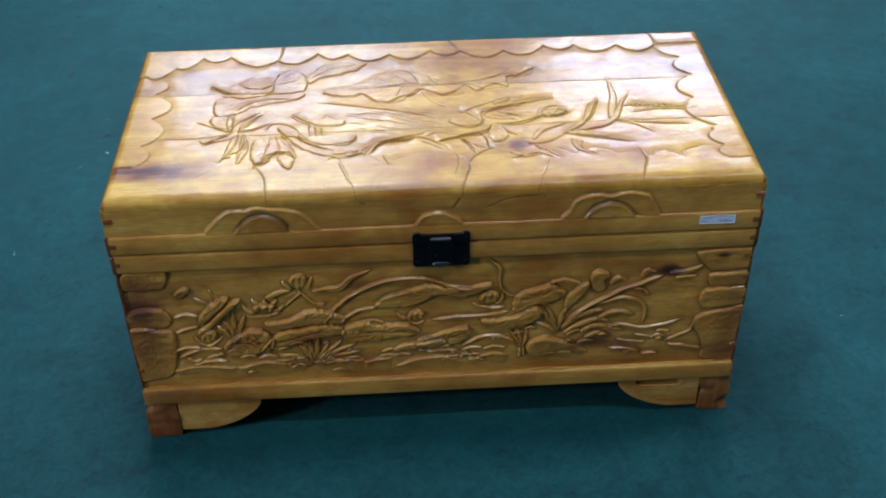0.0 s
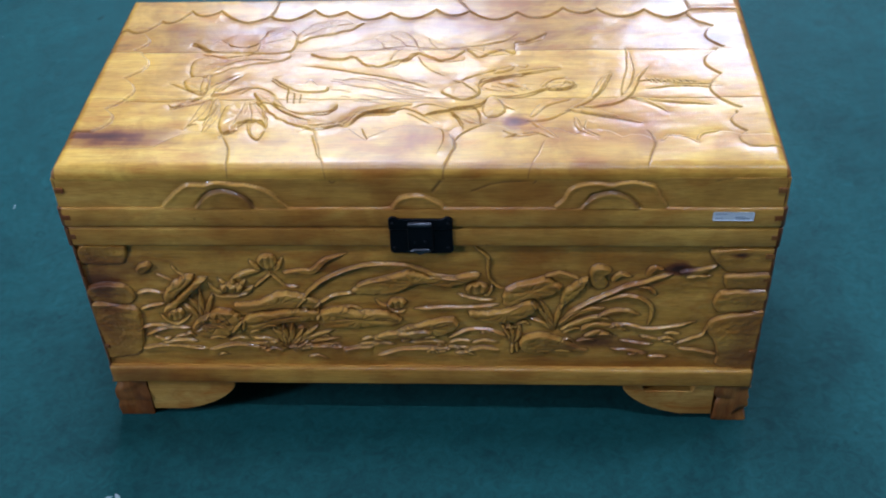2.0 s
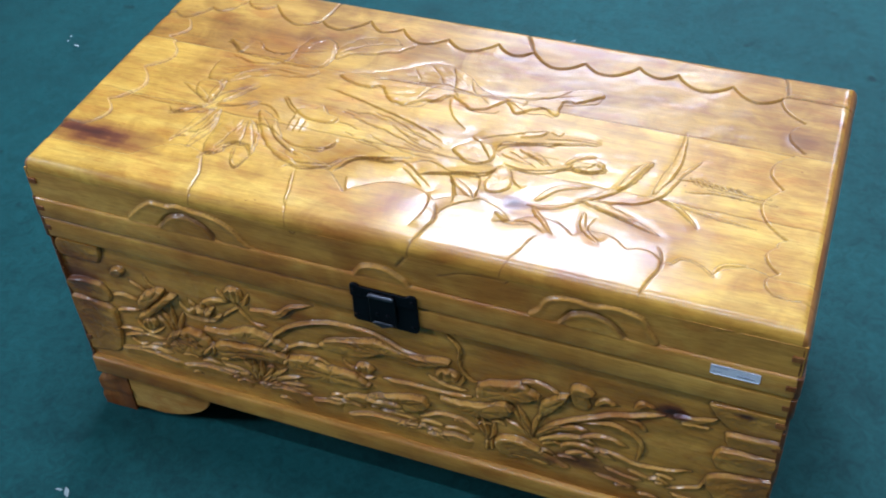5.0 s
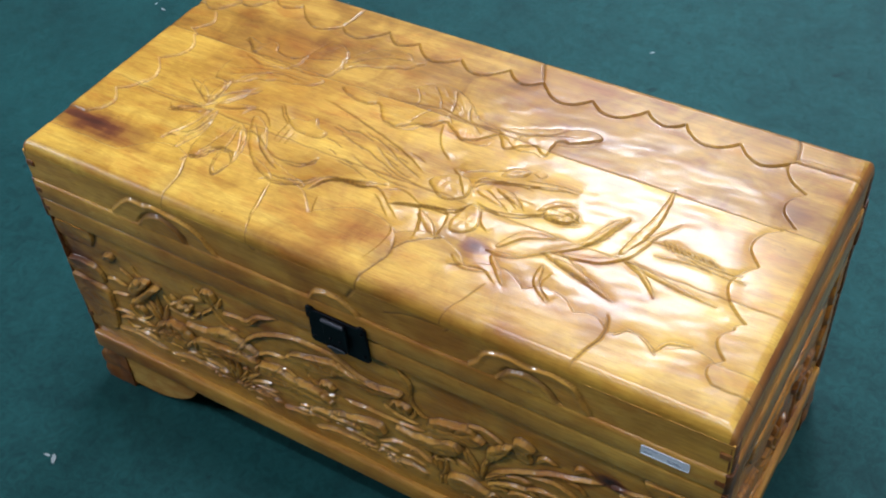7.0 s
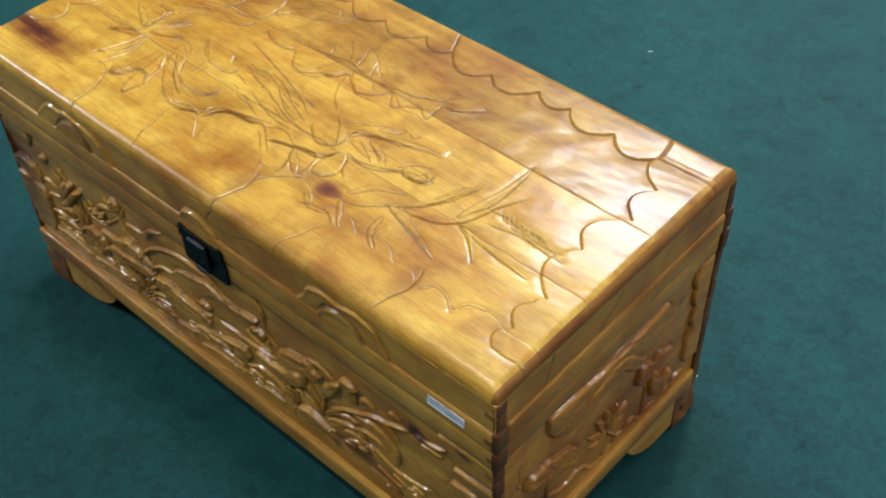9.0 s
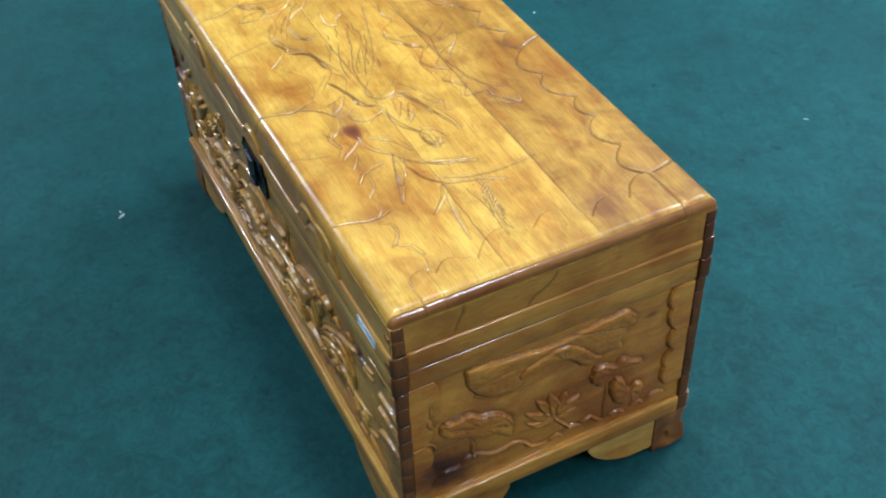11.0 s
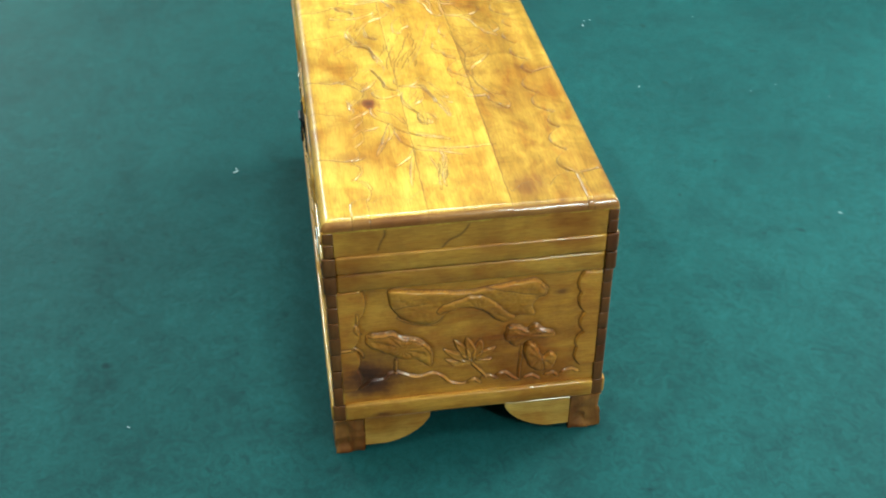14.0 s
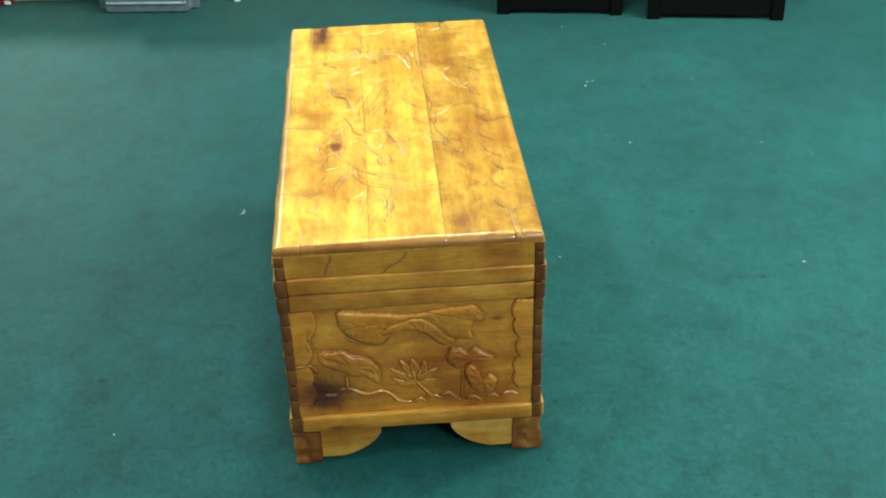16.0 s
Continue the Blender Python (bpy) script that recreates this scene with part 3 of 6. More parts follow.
TOP.groove([(0.417, 0.185), (0.414, 0.21), (0.406, 0.233), (0.403, 0.242)], 0.0037, 0.0022)
TOP.groove([(-0.278, -0.16), (-0.267, -0.18), (-0.26, -0.203), (-0.258, -0.228), (-0.256, -0.245)], 0.0021, 0.002)
TOP.groove([(0.045, -0.158), (0.053, -0.185), (0.05, -0.204), (0.041, -0.229), (0.039, -0.244)], 0.0029, 0.002)
TOP.groove([(0.318, -0.151), (0.328, -0.177), (0.322, -0.203), (0.313, -0.236)], 0.0025, 0.002)
TOP.groove([(-0.15, -0.144), (-0.137, -0.187), (-0.127, -0.226), (-0.119, -0.242)], 0.0014, 0.0014)
TOP.pad("carved_leaf", [(-0.37, 0.094), (-0.34, 0.087), (-0.325, 0.101), (-0.303, 0.079), (-0.271, 0.079), (-0.26, 0.105), (-0.252, 0.131), (-0.227, 0.135), (-0.207, 0.113), (-0.206, 0.074), (-0.226, 0.06), (-0.292, 0.061), (-0.335, 0.066)], 0.0042, 0.0096)
TOP.pad("carved_leaf", [(-0.208, 0.11), (-0.193, 0.135), (-0.175, 0.154), (-0.138, 0.163), (-0.119, 0.149), (-0.104, 0.155), (-0.118, 0.134), (-0.152, 0.117), (-0.184, 0.107), (-0.198, 0.092)], 0.0038, 0.0106)
TOP.pad("carved_leaf", [(-0.355, -0), (-0.354, 0.042), (-0.324, 0.054), (-0.274, 0.052), (-0.212, 0.056), (-0.218, 0.037), (-0.26, 0.028), (-0.296, 0.013), (-0.318, -0.004), (-0.341, -0.008)], 0.0034, 0.0096)
TOP.groove([(-0.34, 0.02), (-0.295, 0.039), (-0.223, 0.045)], 0.0015, 0.0012)
TOP.groove([(-0.337, 0.006), (-0.308, 0.021), (-0.27, 0.034)], 0.0016, 0.0012)
TOP.groove([(-0.283, 0.076), (-0.256, 0.087), (-0.217, 0.103)], 0.0017, 0.0014)
TOP.groove([(-0.201, 0.104), (-0.164, 0.136), (-0.115, 0.15)], 0.0019, 0.0012)
TOP.blade("petal", [(-0.324, -0.056), (-0.354, -0.036), (-0.38, -0.026)], 0.0108, 0.0036)
TOP.blade("petal", [(-0.324, -0.056), (-0.325, -0.025), (-0.325, -0.002)], 0.0098, 0.0036)
TOP.blade("petal", [(-0.31, -0.053), (-0.295, -0.031), (-0.273, -0.003)], 0.0088, 0.0036)
TOP.blade("petal", [(-0.309, -0.058), (-0.284, -0.047), (-0.256, -0.035)], 0.0103, 0.0036)
TOP.blade("petal", [(-0.309, -0.066), (-0.331, -0.078), (-0.367, -0.089)], 0.0096, 0.0036)
TOP.blade("petal", [(-0.326, -0.067), (-0.38, -0.071), (-0.435, -0.072)], 0.0068, 0.0022)
TOP.blade("petal", [(-0.312, -0.069), (-0.318, -0.1), (-0.329, -0.137)], 0.0100, 0.0036)
TOP.blade("petal", [(-0.301, -0.068), (-0.3, -0.103), (-0.309, -0.134)], 0.0098, 0.0036)
TOP.pad("carved_leaf", [(-0.283, -0.145), (-0.286, -0.099), (-0.276, -0.078), (-0.258, -0.073), (-0.241, -0.082), (-0.222, -0.109), (-0.216, -0.143), (-0.23, -0.129), (-0.246, -0.127), (-0.262, -0.135), (-0.269, -0.159)], 0.0046, 0.0117)
TOP.groove([(-0.257, -0.08), (-0.26, -0.108), (-0.268, -0.145)], 0.0015, 0.0014)
TOP.groove([(-0.251, -0.079), (-0.243, -0.107), (-0.24, -0.129)], 0.0015, 0.0014)
TOP.groove([(-0.244, -0.084), (-0.226, -0.113), (-0.217, -0.138)], 0.0014, 0.0014)
TOP.ridge("stem", [(-0.244, -0.132), (-0.236, -0.16), (-0.222, -0.169), (-0.217, -0.148)], 0.0040, 0.003)
TOP.pad("carved_leaf", [(-0.247, -0.051), (-0.218, -0.065), (-0.188, -0.102), (-0.138, -0.125), (-0.107, -0.135), (-0.134, -0.144), (-0.171, -0.141), (-0.207, -0.115), (-0.233, -0.081)], 0.0042, 0.0088)
TOP.groove([(-0.237, -0.063), (-0.197, -0.105), (-0.151, -0.13)], 0.0016, 0.0014)
TOP.ridge("stem", [(-0.229, -0.015), (-0.214, -0.033), (-0.197, -0.046)], 0.0053, 0.003)
TOP.ridge("stem", [(-0.197, -0.049), (-0.195, -0.08)], 0.0049, 0.003)
TOP.ridge("stem", [(-0.188, -0.054), (-0.185, -0.082)], 0.0049, 0.003)
TOP.ridge("stem", [(-0.178, -0.056), (-0.176, -0.082)], 0.0049, 0.003)
TOP.pad("wavy_leaf", [(-0.177, 0.057), (-0.137, 0.073), (-0.099, 0.095), (-0.067, 0.119), (-0.036, 0.124), (-0.001, 0.104), (0.026, 0.081), (0.057, 0.078), (0.098, 0.094), (0.134, 0.112), (0.171, 0.125), (0.186, 0.116), (0.175, 0.104), (0.155, 0.09), (0.137, 0.085), (0.136, 0.053), (0.116, 0.064), (0.1, 0.055), (0.081, 0.043), (0.064, 0.062), (0.045, 0.042), (0.025, 0.034), (0.003, 0.046), (-0.011, 0.054), (-0.027, 0.036), (-0.049, 0.03), (-0.063, 0.018), (-0.087, 0.02), (-0.1, 0.034), (-0.112, 0.048), (-0.128, 0.039), (-0.153, 0.042)], 0.0050, 0.0148)
TOP.groove([(-0.159, 0.058), (-0.095, 0.063), (-0.031, 0.074), (0.027, 0.067), (0.091, 0.078), (0.163, 0.107)], 0.0021, 0.0018)
TOP.groove([(-0.064, 0.114), (-0.041, 0.094), (-0.031, 0.074)], 0.0016, 0.0014)
TOP.groove([(-0.031, 0.118), (-0.02, 0.095), (-0.013, 0.071)], 0.0018, 0.0014)
TOP.groove([(0.004, 0.098), (0.009, 0.081), (0.019, 0.068)], 0.0018, 0.0014)
TOP.groove([(-0.083, 0.102), (-0.068, 0.081), (-0.063, 0.067)], 0.0016, 0.0014)
TOP.groove([(-0.038, 0.068), (-0.048, 0.05), (-0.054, 0.03)], 0.0016, 0.0014)
TOP.groove([(-0.014, 0.068), (-0, 0.052)], 0.0016, 0.0014)
TOP.groove([(0.027, 0.064), (0.044, 0.05)], 0.0015, 0.0014)
TOP.groove([(0.091, 0.075), (0.088, 0.057)], 0.0015, 0.0014)
TOP.ridge("stem", [(-0.011, 0.051), (-0.003, 0.027), (0.012, 0.005), (0.033, -0.011)], 0.0064, 0.0028)
TOP.hatch((-0.148, -0.012), (-0.015, -0.073), 14, 0.0012)
TOP.ridge("branch", [(-0.101, -0.141), (-0.082, -0.111), (-0.057, -0.104), (-0.026, -0.1)], 0.0063, 0.0036)
TOP.ridge("branch", [(-0.019, -0.105), (0.017, -0.134)], 0.0054, 0.003)
TOP.pad("bird", [(0.029, -0.054), (0.039, -0.037), (0.056, -0.028), (0.076, -0.034), (0.085, -0.056), (0.075, -0.07), (0.061, -0.075), (0.046, -0.069)], 0.0048, 0.0094)
TOP.ridge("branch", [(0.092, -0.053), (0.083, -0.04), (0.088, -0.027), (0.119, -0.014), (0.161, -0.003), (0.205, 0.008)], 0.0066, 0.0038)
TOP.ridge("branch", [(0.056, -0.023), (0.089, -0.004), (0.141, 0.019)], 0.0054, 0.003)
TOP.groove([(0.12, -0.044), (0.142, -0.035), (0.165, -0.034)], 0.0014, 0.0014)
TOP.groove([(0.127, -0.029), (0.148, -0.038), (0.161, -0.051)], 0.0014, 0.0014)
TOP.ridge("branch", [(0.109, -0.068), (0.147, -0.066), (0.183, -0.047), (0.21, -0.039)], 0.0054, 0.0034)
TOP.blade("carved_leaf", [(0.176, -0.04), (0.189, -0.021), (0.211, -0.014)], 0.0075, 0.0036)
TOP.blade("carved_leaf", [(0.187, -0.047), (0.208, -0.043), (0.229, -0.036)], 0.0064, 0.0036)
TOP.ridge("branch", [(-0.064, -0.107), (-0.03, -0.093), (-0.01, -0.086)], 0.0063, 0.004)
TOP.ridge("branch", [(0.002, -0.117), (0.044, -0.1), (0.084, -0.092), (0.099, -0.069)], 0.0075, 0.004)
TOP.ridge("branch", [(0.046, -0.101), (0.057, -0.127), (0.065, -0.155)], 0.0070, 0.0034)
TOP.ridge("branch", [(0.081, -0.098), (0.087, -0.117), (0.088, -0.143)], 0.0055, 0.0034)
TOP.ridge("branch", [(0.112, -0.069), (0.121, -0.088), (0.137, -0.1)], 0.0075, 0.0036)
TOP.ridge("branch", [(0.029, -0.208), (0.036, -0.179), (0.036, -0.155), (0.027, -0.145)], 0.0059, 0.0034)
TOP.ridge("branch", [(0.051, -0.18), (0.067, -0.155), (0.1, -0.132)], 0.0043, 0.003)
TOP.blade("carved_leaf", [(0.159, -0.114), (0.181, -0.085), (0.217, -0.071)], 0.0095, 0.004)
TOP.blade("carved_leaf", [(0.151, -0.127), (0.185, -0.121), (0.212, -0.102)], 0.0071, 0.004)
TOP.blade("carved_leaf", [(0.12, -0.153), (0.141, -0.163), (0.169, -0.159)], 0.0064, 0.0036)
TOP.blade("carved_leaf", [(0.161, -0.132), (0.178, -0.149), (0.196, -0.169)], 0.0072, 0.0036)
TOP.blade("carved_leaf", [(0.222, -0.12), (0.228, -0.147), (0.251, -0.169)], 0.0076, 0.0036)
TOP.blade("long_leaf", [(0.211, -0.101), (0.237, -0.079), (0.255, -0.055), (0.276, -0.004)], 0.0086, 0.0046)
TOP.blade("long_leaf", [(0.227, -0.095), (0.275, -0.082), (0.3, -0.06), (0.315, -0.021), (0.335, 0.018)], 0.0106, 0.005)
TOP.blade("long_leaf", [(0.293, -0.06), (0.302, -0.025), (0.309, 0.016), (0.305, 0.071)], 0.0127, 0.005)
TOP.blade("long_leaf", [(0.302, -0.069), (0.325, -0.077), (0.353, -0.106)], 0.0068, 0.004)
TOP.blade("long_leaf", [(0.304, -0.068), (0.357, -0.078), (0.419, -0.086)], 0.0066, 0.004)
TOP.blade("long_leaf", [(0.232, -0.105), (0.269, -0.115), (0.316, -0.133)], 0.0101, 0.0042)
TOP.ridge("reed", [(0.31, -0.026), (0.34, -0.022), (0.385, -0.031), (0.427, -0.031)], 0.0033, 0.0028)
TOP.ridge("reed", [(0.329, -0.045), (0.374, -0.037), (0.436, -0.041)], 0.0033, 0.0028)
TOP.hatch((0.332, -0.02), (0.38, -0.036), 8, 0.0012)
TOP.ridge("cloud_line", [(0.337, -0.176), (0.348, -0.163), (0.369, -0.166), (0.387, -0.181)], 0.0027, 0.0016)
TOP.ridge("cloud_line", [(0.385, -0.177), (0.394, -0.158), (0.417, -0.151)], 0.0028, 0.0016)
TOP.groove([(0.132, -0.294), (0.161, -0.222), (0.177, -0.174)], 0.0014, 0.0012)
FRONT.pad("border_block", [(-0.49, 0.361), (-0.43, 0.364), (-0.424, 0.352), (-0.429, 0.333), (-0.441, 0.324), (-0.496, 0.325)], 0.004, 0.008)
FRONT.pad("border_block", [(-0.497, 0.279), (-0.451, 0.285), (-0.438, 0.277), (-0.432, 0.261), (-0.437, 0.246), (-0.454, 0.242), (-0.503, 0.244)], 0.0046, 0.009)
FRONT.pad("border_block", [(-0.504, 0.24), (-0.454, 0.24), (-0.432, 0.232), (-0.43, 0.207), (-0.435, 0.171), (-0.446, 0.143), (-0.466, 0.133), (-0.522, 0.133)], 0.0046, 0.01)
FRONT.pad("border_block", [(0.42, 0.354), (0.421, 0.334), (0.432, 0.32), (0.449, 0.311), (0.528, 0.315), (0.521, 0.355)], 0.0034, 0.008)
FRONT.pad("border_block", [(0.446, 0.307), (0.437, 0.295), (0.441, 0.284), (0.452, 0.279), (0.534, 0.28), (0.529, 0.308)], 0.004, 0.008)
FRONT.pad("border_block", [(0.448, 0.276), (0.432, 0.269), (0.426, 0.252), (0.431, 0.237), (0.444, 0.231), (0.472, 0.234), (0.541, 0.241), (0.535, 0.276)], 0.0044, 0.01)
FRONT.pad("border_block", [(0.426, 0.214), (0.445, 0.225), (0.473, 0.23), (0.542, 0.238), (0.564, 0.112), (0.453, 0.117), (0.444, 0.143), (0.437, 0.171), (0.424, 0.194)], 0.0046, 0.01)
FRONT.pad("lotus_cup", [(-0.237, 0.328), (-0.231, 0.34), (-0.221, 0.343), (-0.212, 0.339), (-0.209, 0.324), (-0.218, 0.313), (-0.23, 0.314)], 0.006, 0.007)
FRONT.blade("petal", [(-0.233, 0.314), (-0.242, 0.32), (-0.248, 0.331)], 0.0085, 0.005)
FRONT.blade("petal", [(-0.215, 0.313), (-0.206, 0.321), (-0.2, 0.336)], 0.0085, 0.005)
FRONT.ridge("stem", [(-0.225, 0.311), (-0.211, 0.293), (-0.2, 0.281), (-0.183, 0.278)], 0.006, 0.005)
FRONT.blade("ribbon_leaf", [(-0.277, 0.296), (-0.255, 0.307), (-0.231, 0.311)], 0.009, 0.005)
FRONT.ridge("stem", [(-0.248, 0.277), (-0.231, 0.295), (-0.219, 0.306)], 0.005, 0.0036)
FRONT.blade("ribbon_leaf", [(-0.201, 0.306), (-0.177, 0.311), (-0.157, 0.311), (-0.139, 0.331), (-0.122, 0.339), (-0.105, 0.344)], 0.0095, 0.0055)
FRONT.pad("carved_leaf", [(-0.104, 0.267), (-0.096, 0.28), (-0.081, 0.289), (-0.059, 0.297), (-0.036, 0.306), (-0.014, 0.312), (0.017, 0.303), (0.047, 0.302), (0.074, 0.309), (0.086, 0.304), (0.078, 0.295), (0.056, 0.286), (0.034, 0.28), (0.008, 0.287), (-0.01, 0.284), (-0.024, 0.275), (-0.046, 0.266), (-0.077, 0.264)], 0.0055, 0.009)
FRONT.ridge("leaf_rim", [(-0.095, 0.281), (-0.072, 0.292), (-0.046, 0.298)], 0.005, 0.003)
FRONT.ridge("stem", [(-0.194, 0.235), (-0.177, 0.255), (-0.162, 0.276), (-0.129, 0.302), (-0.093, 0.319), (-0.058, 0.325), (-0.023, 0.323), (0.003, 0.314), (0.021, 0.304), (0.047, 0.299), (0.07, 0.295)], 0.008, 0.0062)
FRONT.ridge("stem", [(-0.161, 0.242), (-0.14, 0.257), (-0.122, 0.265), (-0.101, 0.267)], 0.0065, 0.005)
FRONT.ridge("petal_rim", [(-0.313, 0.263), (-0.295, 0.258), (-0.275, 0.26), (-0.255, 0.267)], 0.007, 0.0048)
FRONT.blade("petal", [(-0.295, 0.265), (-0.308, 0.271), (-0.316, 0.284)], 0.0085, 0.0052)
FRONT.blade("petal", [(-0.27, 0.264), (-0.259, 0.27), (-0.249, 0.28)], 0.0085, 0.0052)
FRONT.blade("petal", [(-0.292, 0.271), (-0.294, 0.285), (-0.3, 0.295)], 0.008, 0.0052)
FRONT.blade("petal", [(-0.272, 0.271), (-0.266, 0.284), (-0.259, 0.292)], 0.008, 0.0052)
FRONT.blade("petal", [(-0.282, 0.268), (-0.28, 0.283), (-0.279, 0.296)], 0.009, 0.0058)
FRONT.pad("lotus_cup", [(-0.3, 0.279), (-0.291, 0.284), (-0.277, 0.285), (-0.265, 0.28), (-0.271, 0.268), (-0.285, 0.264), (-0.296, 0.267)], 0.0062, 0.008)
FRONT.pad("bud", [(-0.419, 0.312), (-0.412, 0.321), (-0.399, 0.327), (-0.394, 0.32), (-0.403, 0.308), (-0.414, 0.304)], 0.0052, 0.006)
FRONT.ridge("stem", [(-0.391, 0.304), (-0.379, 0.297), (-0.368, 0.287)], 0.0055, 0.0044)
FRONT.ridge("stem", [(-0.365, 0.318), (-0.358, 0.307), (-0.348, 0.3)], 0.005, 0.004)
FRONT.pad("carved_leaf", [(-0.39, 0.258), (-0.373, 0.282), (-0.353, 0.299), (-0.336, 0.304), (-0.34, 0.291), (-0.356, 0.274), (-0.372, 0.256), (-0.385, 0.246)], 0.0062, 0.007)
FRONT.pad("carved_leaf", [(-0.393, 0.231), (-0.375, 0.249), (-0.355, 0.272), (-0.334, 0.293), (-0.317, 0.297), (-0.323, 0.287), (-0.34, 0.27), (-0.359, 0.25), (-0.376, 0.233), (-0.388, 0.226)], 0.0066, 0.007)
FRONT.ridge("ripple", [(-0.427, 0.264), (-0.409, 0.27), (-0.388, 0.265)], 0.0075, 0.005)
FRONT.ridge("ripple", [(-0.429, 0.23), (-0.409, 0.24), (-0.391, 0.243)], 0.0065, 0.0046)
FRONT.blade("grass_blade", [(-0.336, 0.208), (-0.341, 0.238), (-0.355, 0.257)], 0.0085, 0.005)
FRONT.blade("grass_blade", [(-0.335, 0.208), (-0.334, 0.242), (-0.333, 0.276)], 0.0085, 0.005)
FRONT.blade("grass_blade", [(-0.334, 0.21), (-0.322, 0.242), (-0.313, 0.264)], 0.0085, 0.005)
FRONT.blade("grass_blade", [(-0.338, 0.207), (-0.35, 0.229), (-0.364, 0.243)], 0.008, 0.005)
FRONT.pad("lotus_cup", [(-0.388, 0.222), (-0.378, 0.233), (-0.367, 0.232), (-0.364, 0.219), (-0.375, 0.208), (-0.387, 0.21)], 0.0056, 0.006)
FRONT.ridge("petal_rim", [(-0.399, 0.219), (-0.391, 0.207), (-0.375, 0.201), (-0.355, 0.219)], 0.006, 0.0046)
FRONT.ridge("ripple", [(-0.439, 0.189), (-0.414, 0.199), (-0.39, 0.197)], 0.006, 0.0046)
FRONT.ridge("ripple", [(-0.43, 0.175), (-0.407, 0.19), (-0.383, 0.195), (-0.356, 0.19)], 0.0065, 0.005)
FRONT.ridge("ripple", [(-0.418, 0.177), (-0.407, 0.168), (-0.391, 0.171)], 0.006, 0.0046)
FRONT.ridge("ripple", [(-0.409, 0.159), (-0.382, 0.167), (-0.352, 0.165)], 0.007, 0.005)
FRONT.step([(-0.447, 0.149), (-0.406, 0.157), (-0.369, 0.156), (-0.336, 0.15)], 0.0046, 0.01, False)
FRONT.step([(-0.338, 0.148), (-0.304, 0.159), (-0.276, 0.159), (-0.247, 0.152)], 0.0046, 0.012, False)
FRONT.step([(-0.251, 0.145), (-0.234, 0.153), (-0.219, 0.145)], 0.0046, 0.01, False)
FRONT.step([(-0.208, 0.15), (-0.187, 0.161), (-0.155, 0.158), (-0.126, 0.154)], 0.005, 0.012, False)
FRONT.step([(-0.128, 0.15), (-0.104, 0.156), (-0.079, 0.156)], 0.0046, 0.01, False)
FRONT.step([(-0.074, 0.137), (-0.044, 0.15), (-0.007, 0.155), (0.038, 0.153)], 0.005, 0.012, False)
FRONT.step([(0.049, 0.141), (0.072, 0.153), (0.091, 0.157), (0.116, 0.149)], 0.005, 0.012, False)
FRONT.pad("lily_pad", [(-0.283, 0.243), (-0.258, 0.247), (-0.24, 0.253), (-0.225, 0.264), (-0.207, 0.27), (-0.189, 0.267), (-0.167, 0.258), (-0.153, 0.247), (-0.16, 0.235), (-0.187, 0.238), (-0.214, 0.238), (-0.241, 0.232), (-0.269, 0.228)], 0.0066, 0.011)
FRONT.pad("lily_pad", [(-0.355, 0.185), (-0.349, 0.205), (-0.329, 0.224), (-0.305, 0.233), (-0.285, 0.228), (-0.277, 0.209), (-0.29, 0.187), (-0.307, 0.174), (-0.335, 0.172)], 0.0066, 0.011)
FRONT.groove([(-0.295, 0.193), (-0.317, 0.205), (-0.345, 0.203)], 0.0026, 0.0024)
FRONT.groove([(-0.294, 0.195), (-0.309, 0.215), (-0.327, 0.219)], 0.0026, 0.0024)
FRONT.groove([(-0.293, 0.195), (-0.298, 0.215), (-0.304, 0.228)], 0.0026, 0.0024)
FRONT.pad("curled_leaf", [(-0.294, 0.184), (-0.288, 0.199), (-0.274, 0.214), (-0.271, 0.202), (-0.281, 0.182)], 0.0058, 0.007)
FRONT.pad("lily_pad", [(-0.278, 0.193), (-0.27, 0.217), (-0.251, 0.226), (-0.223, 0.231), (-0.196, 0.237), (-0.169, 0.235), (-0.155, 0.229), (-0.161, 0.214), (-0.189, 0.209), (-0.216, 0.203), (-0.245, 0.19), (-0.269, 0.183)], 0.0068, 0.011)
FRONT.groove([(-0.262, 0.202), (-0.225, 0.216), (-0.178, 0.225)], 0.0024, 0.0022)
FRONT.pad("lily_pad", [(-0.158, 0.226), (-0.123, 0.238), (-0.097, 0.231), (-0.06, 0.233), (-0.038, 0.221), (-0.032, 0.213), (-0.052, 0.202), (-0.079, 0.2), (-0.116, 0.193), (-0.144, 0.194), (-0.157, 0.206)], 0.0068, 0.011)
FRONT.ridge("leaf_fold", [(-0.121, 0.232), (-0.106, 0.239), (-0.09, 0.231)], 0.006, 0.004)
FRONT.groove([(-0.145, 0.215), (-0.106, 0.217), (-0.047, 0.215)], 0.0024, 0.0022)
FRONT.blade("grass_blade", [(-0.213, 0.149), (-0.238, 0.168), (-0.272, 0.175)], 0.0085, 0.005)
FRONT.blade("grass_blade", [(-0.214, 0.146), (-0.239, 0.157), (-0.274, 0.16)], 0.0085, 0.005)
FRONT.blade("grass_blade", [(-0.212, 0.15), (-0.222, 0.178), (-0.234, 0.194)], 0.0085, 0.005)
FRONT.blade("grass_blade", [(-0.211, 0.15), (-0.214, 0.181), (-0.214, 0.206)], 0.0085, 0.0052)
FRONT.blade("grass_blade", [(-0.21, 0.15), (-0.204, 0.181), (-0.2, 0.208)], 0.0085, 0.0052)
FRONT.blade("grass_blade", [(-0.209, 0.15), (-0.194, 0.175), (-0.183, 0.195)], 0.0085, 0.0052)
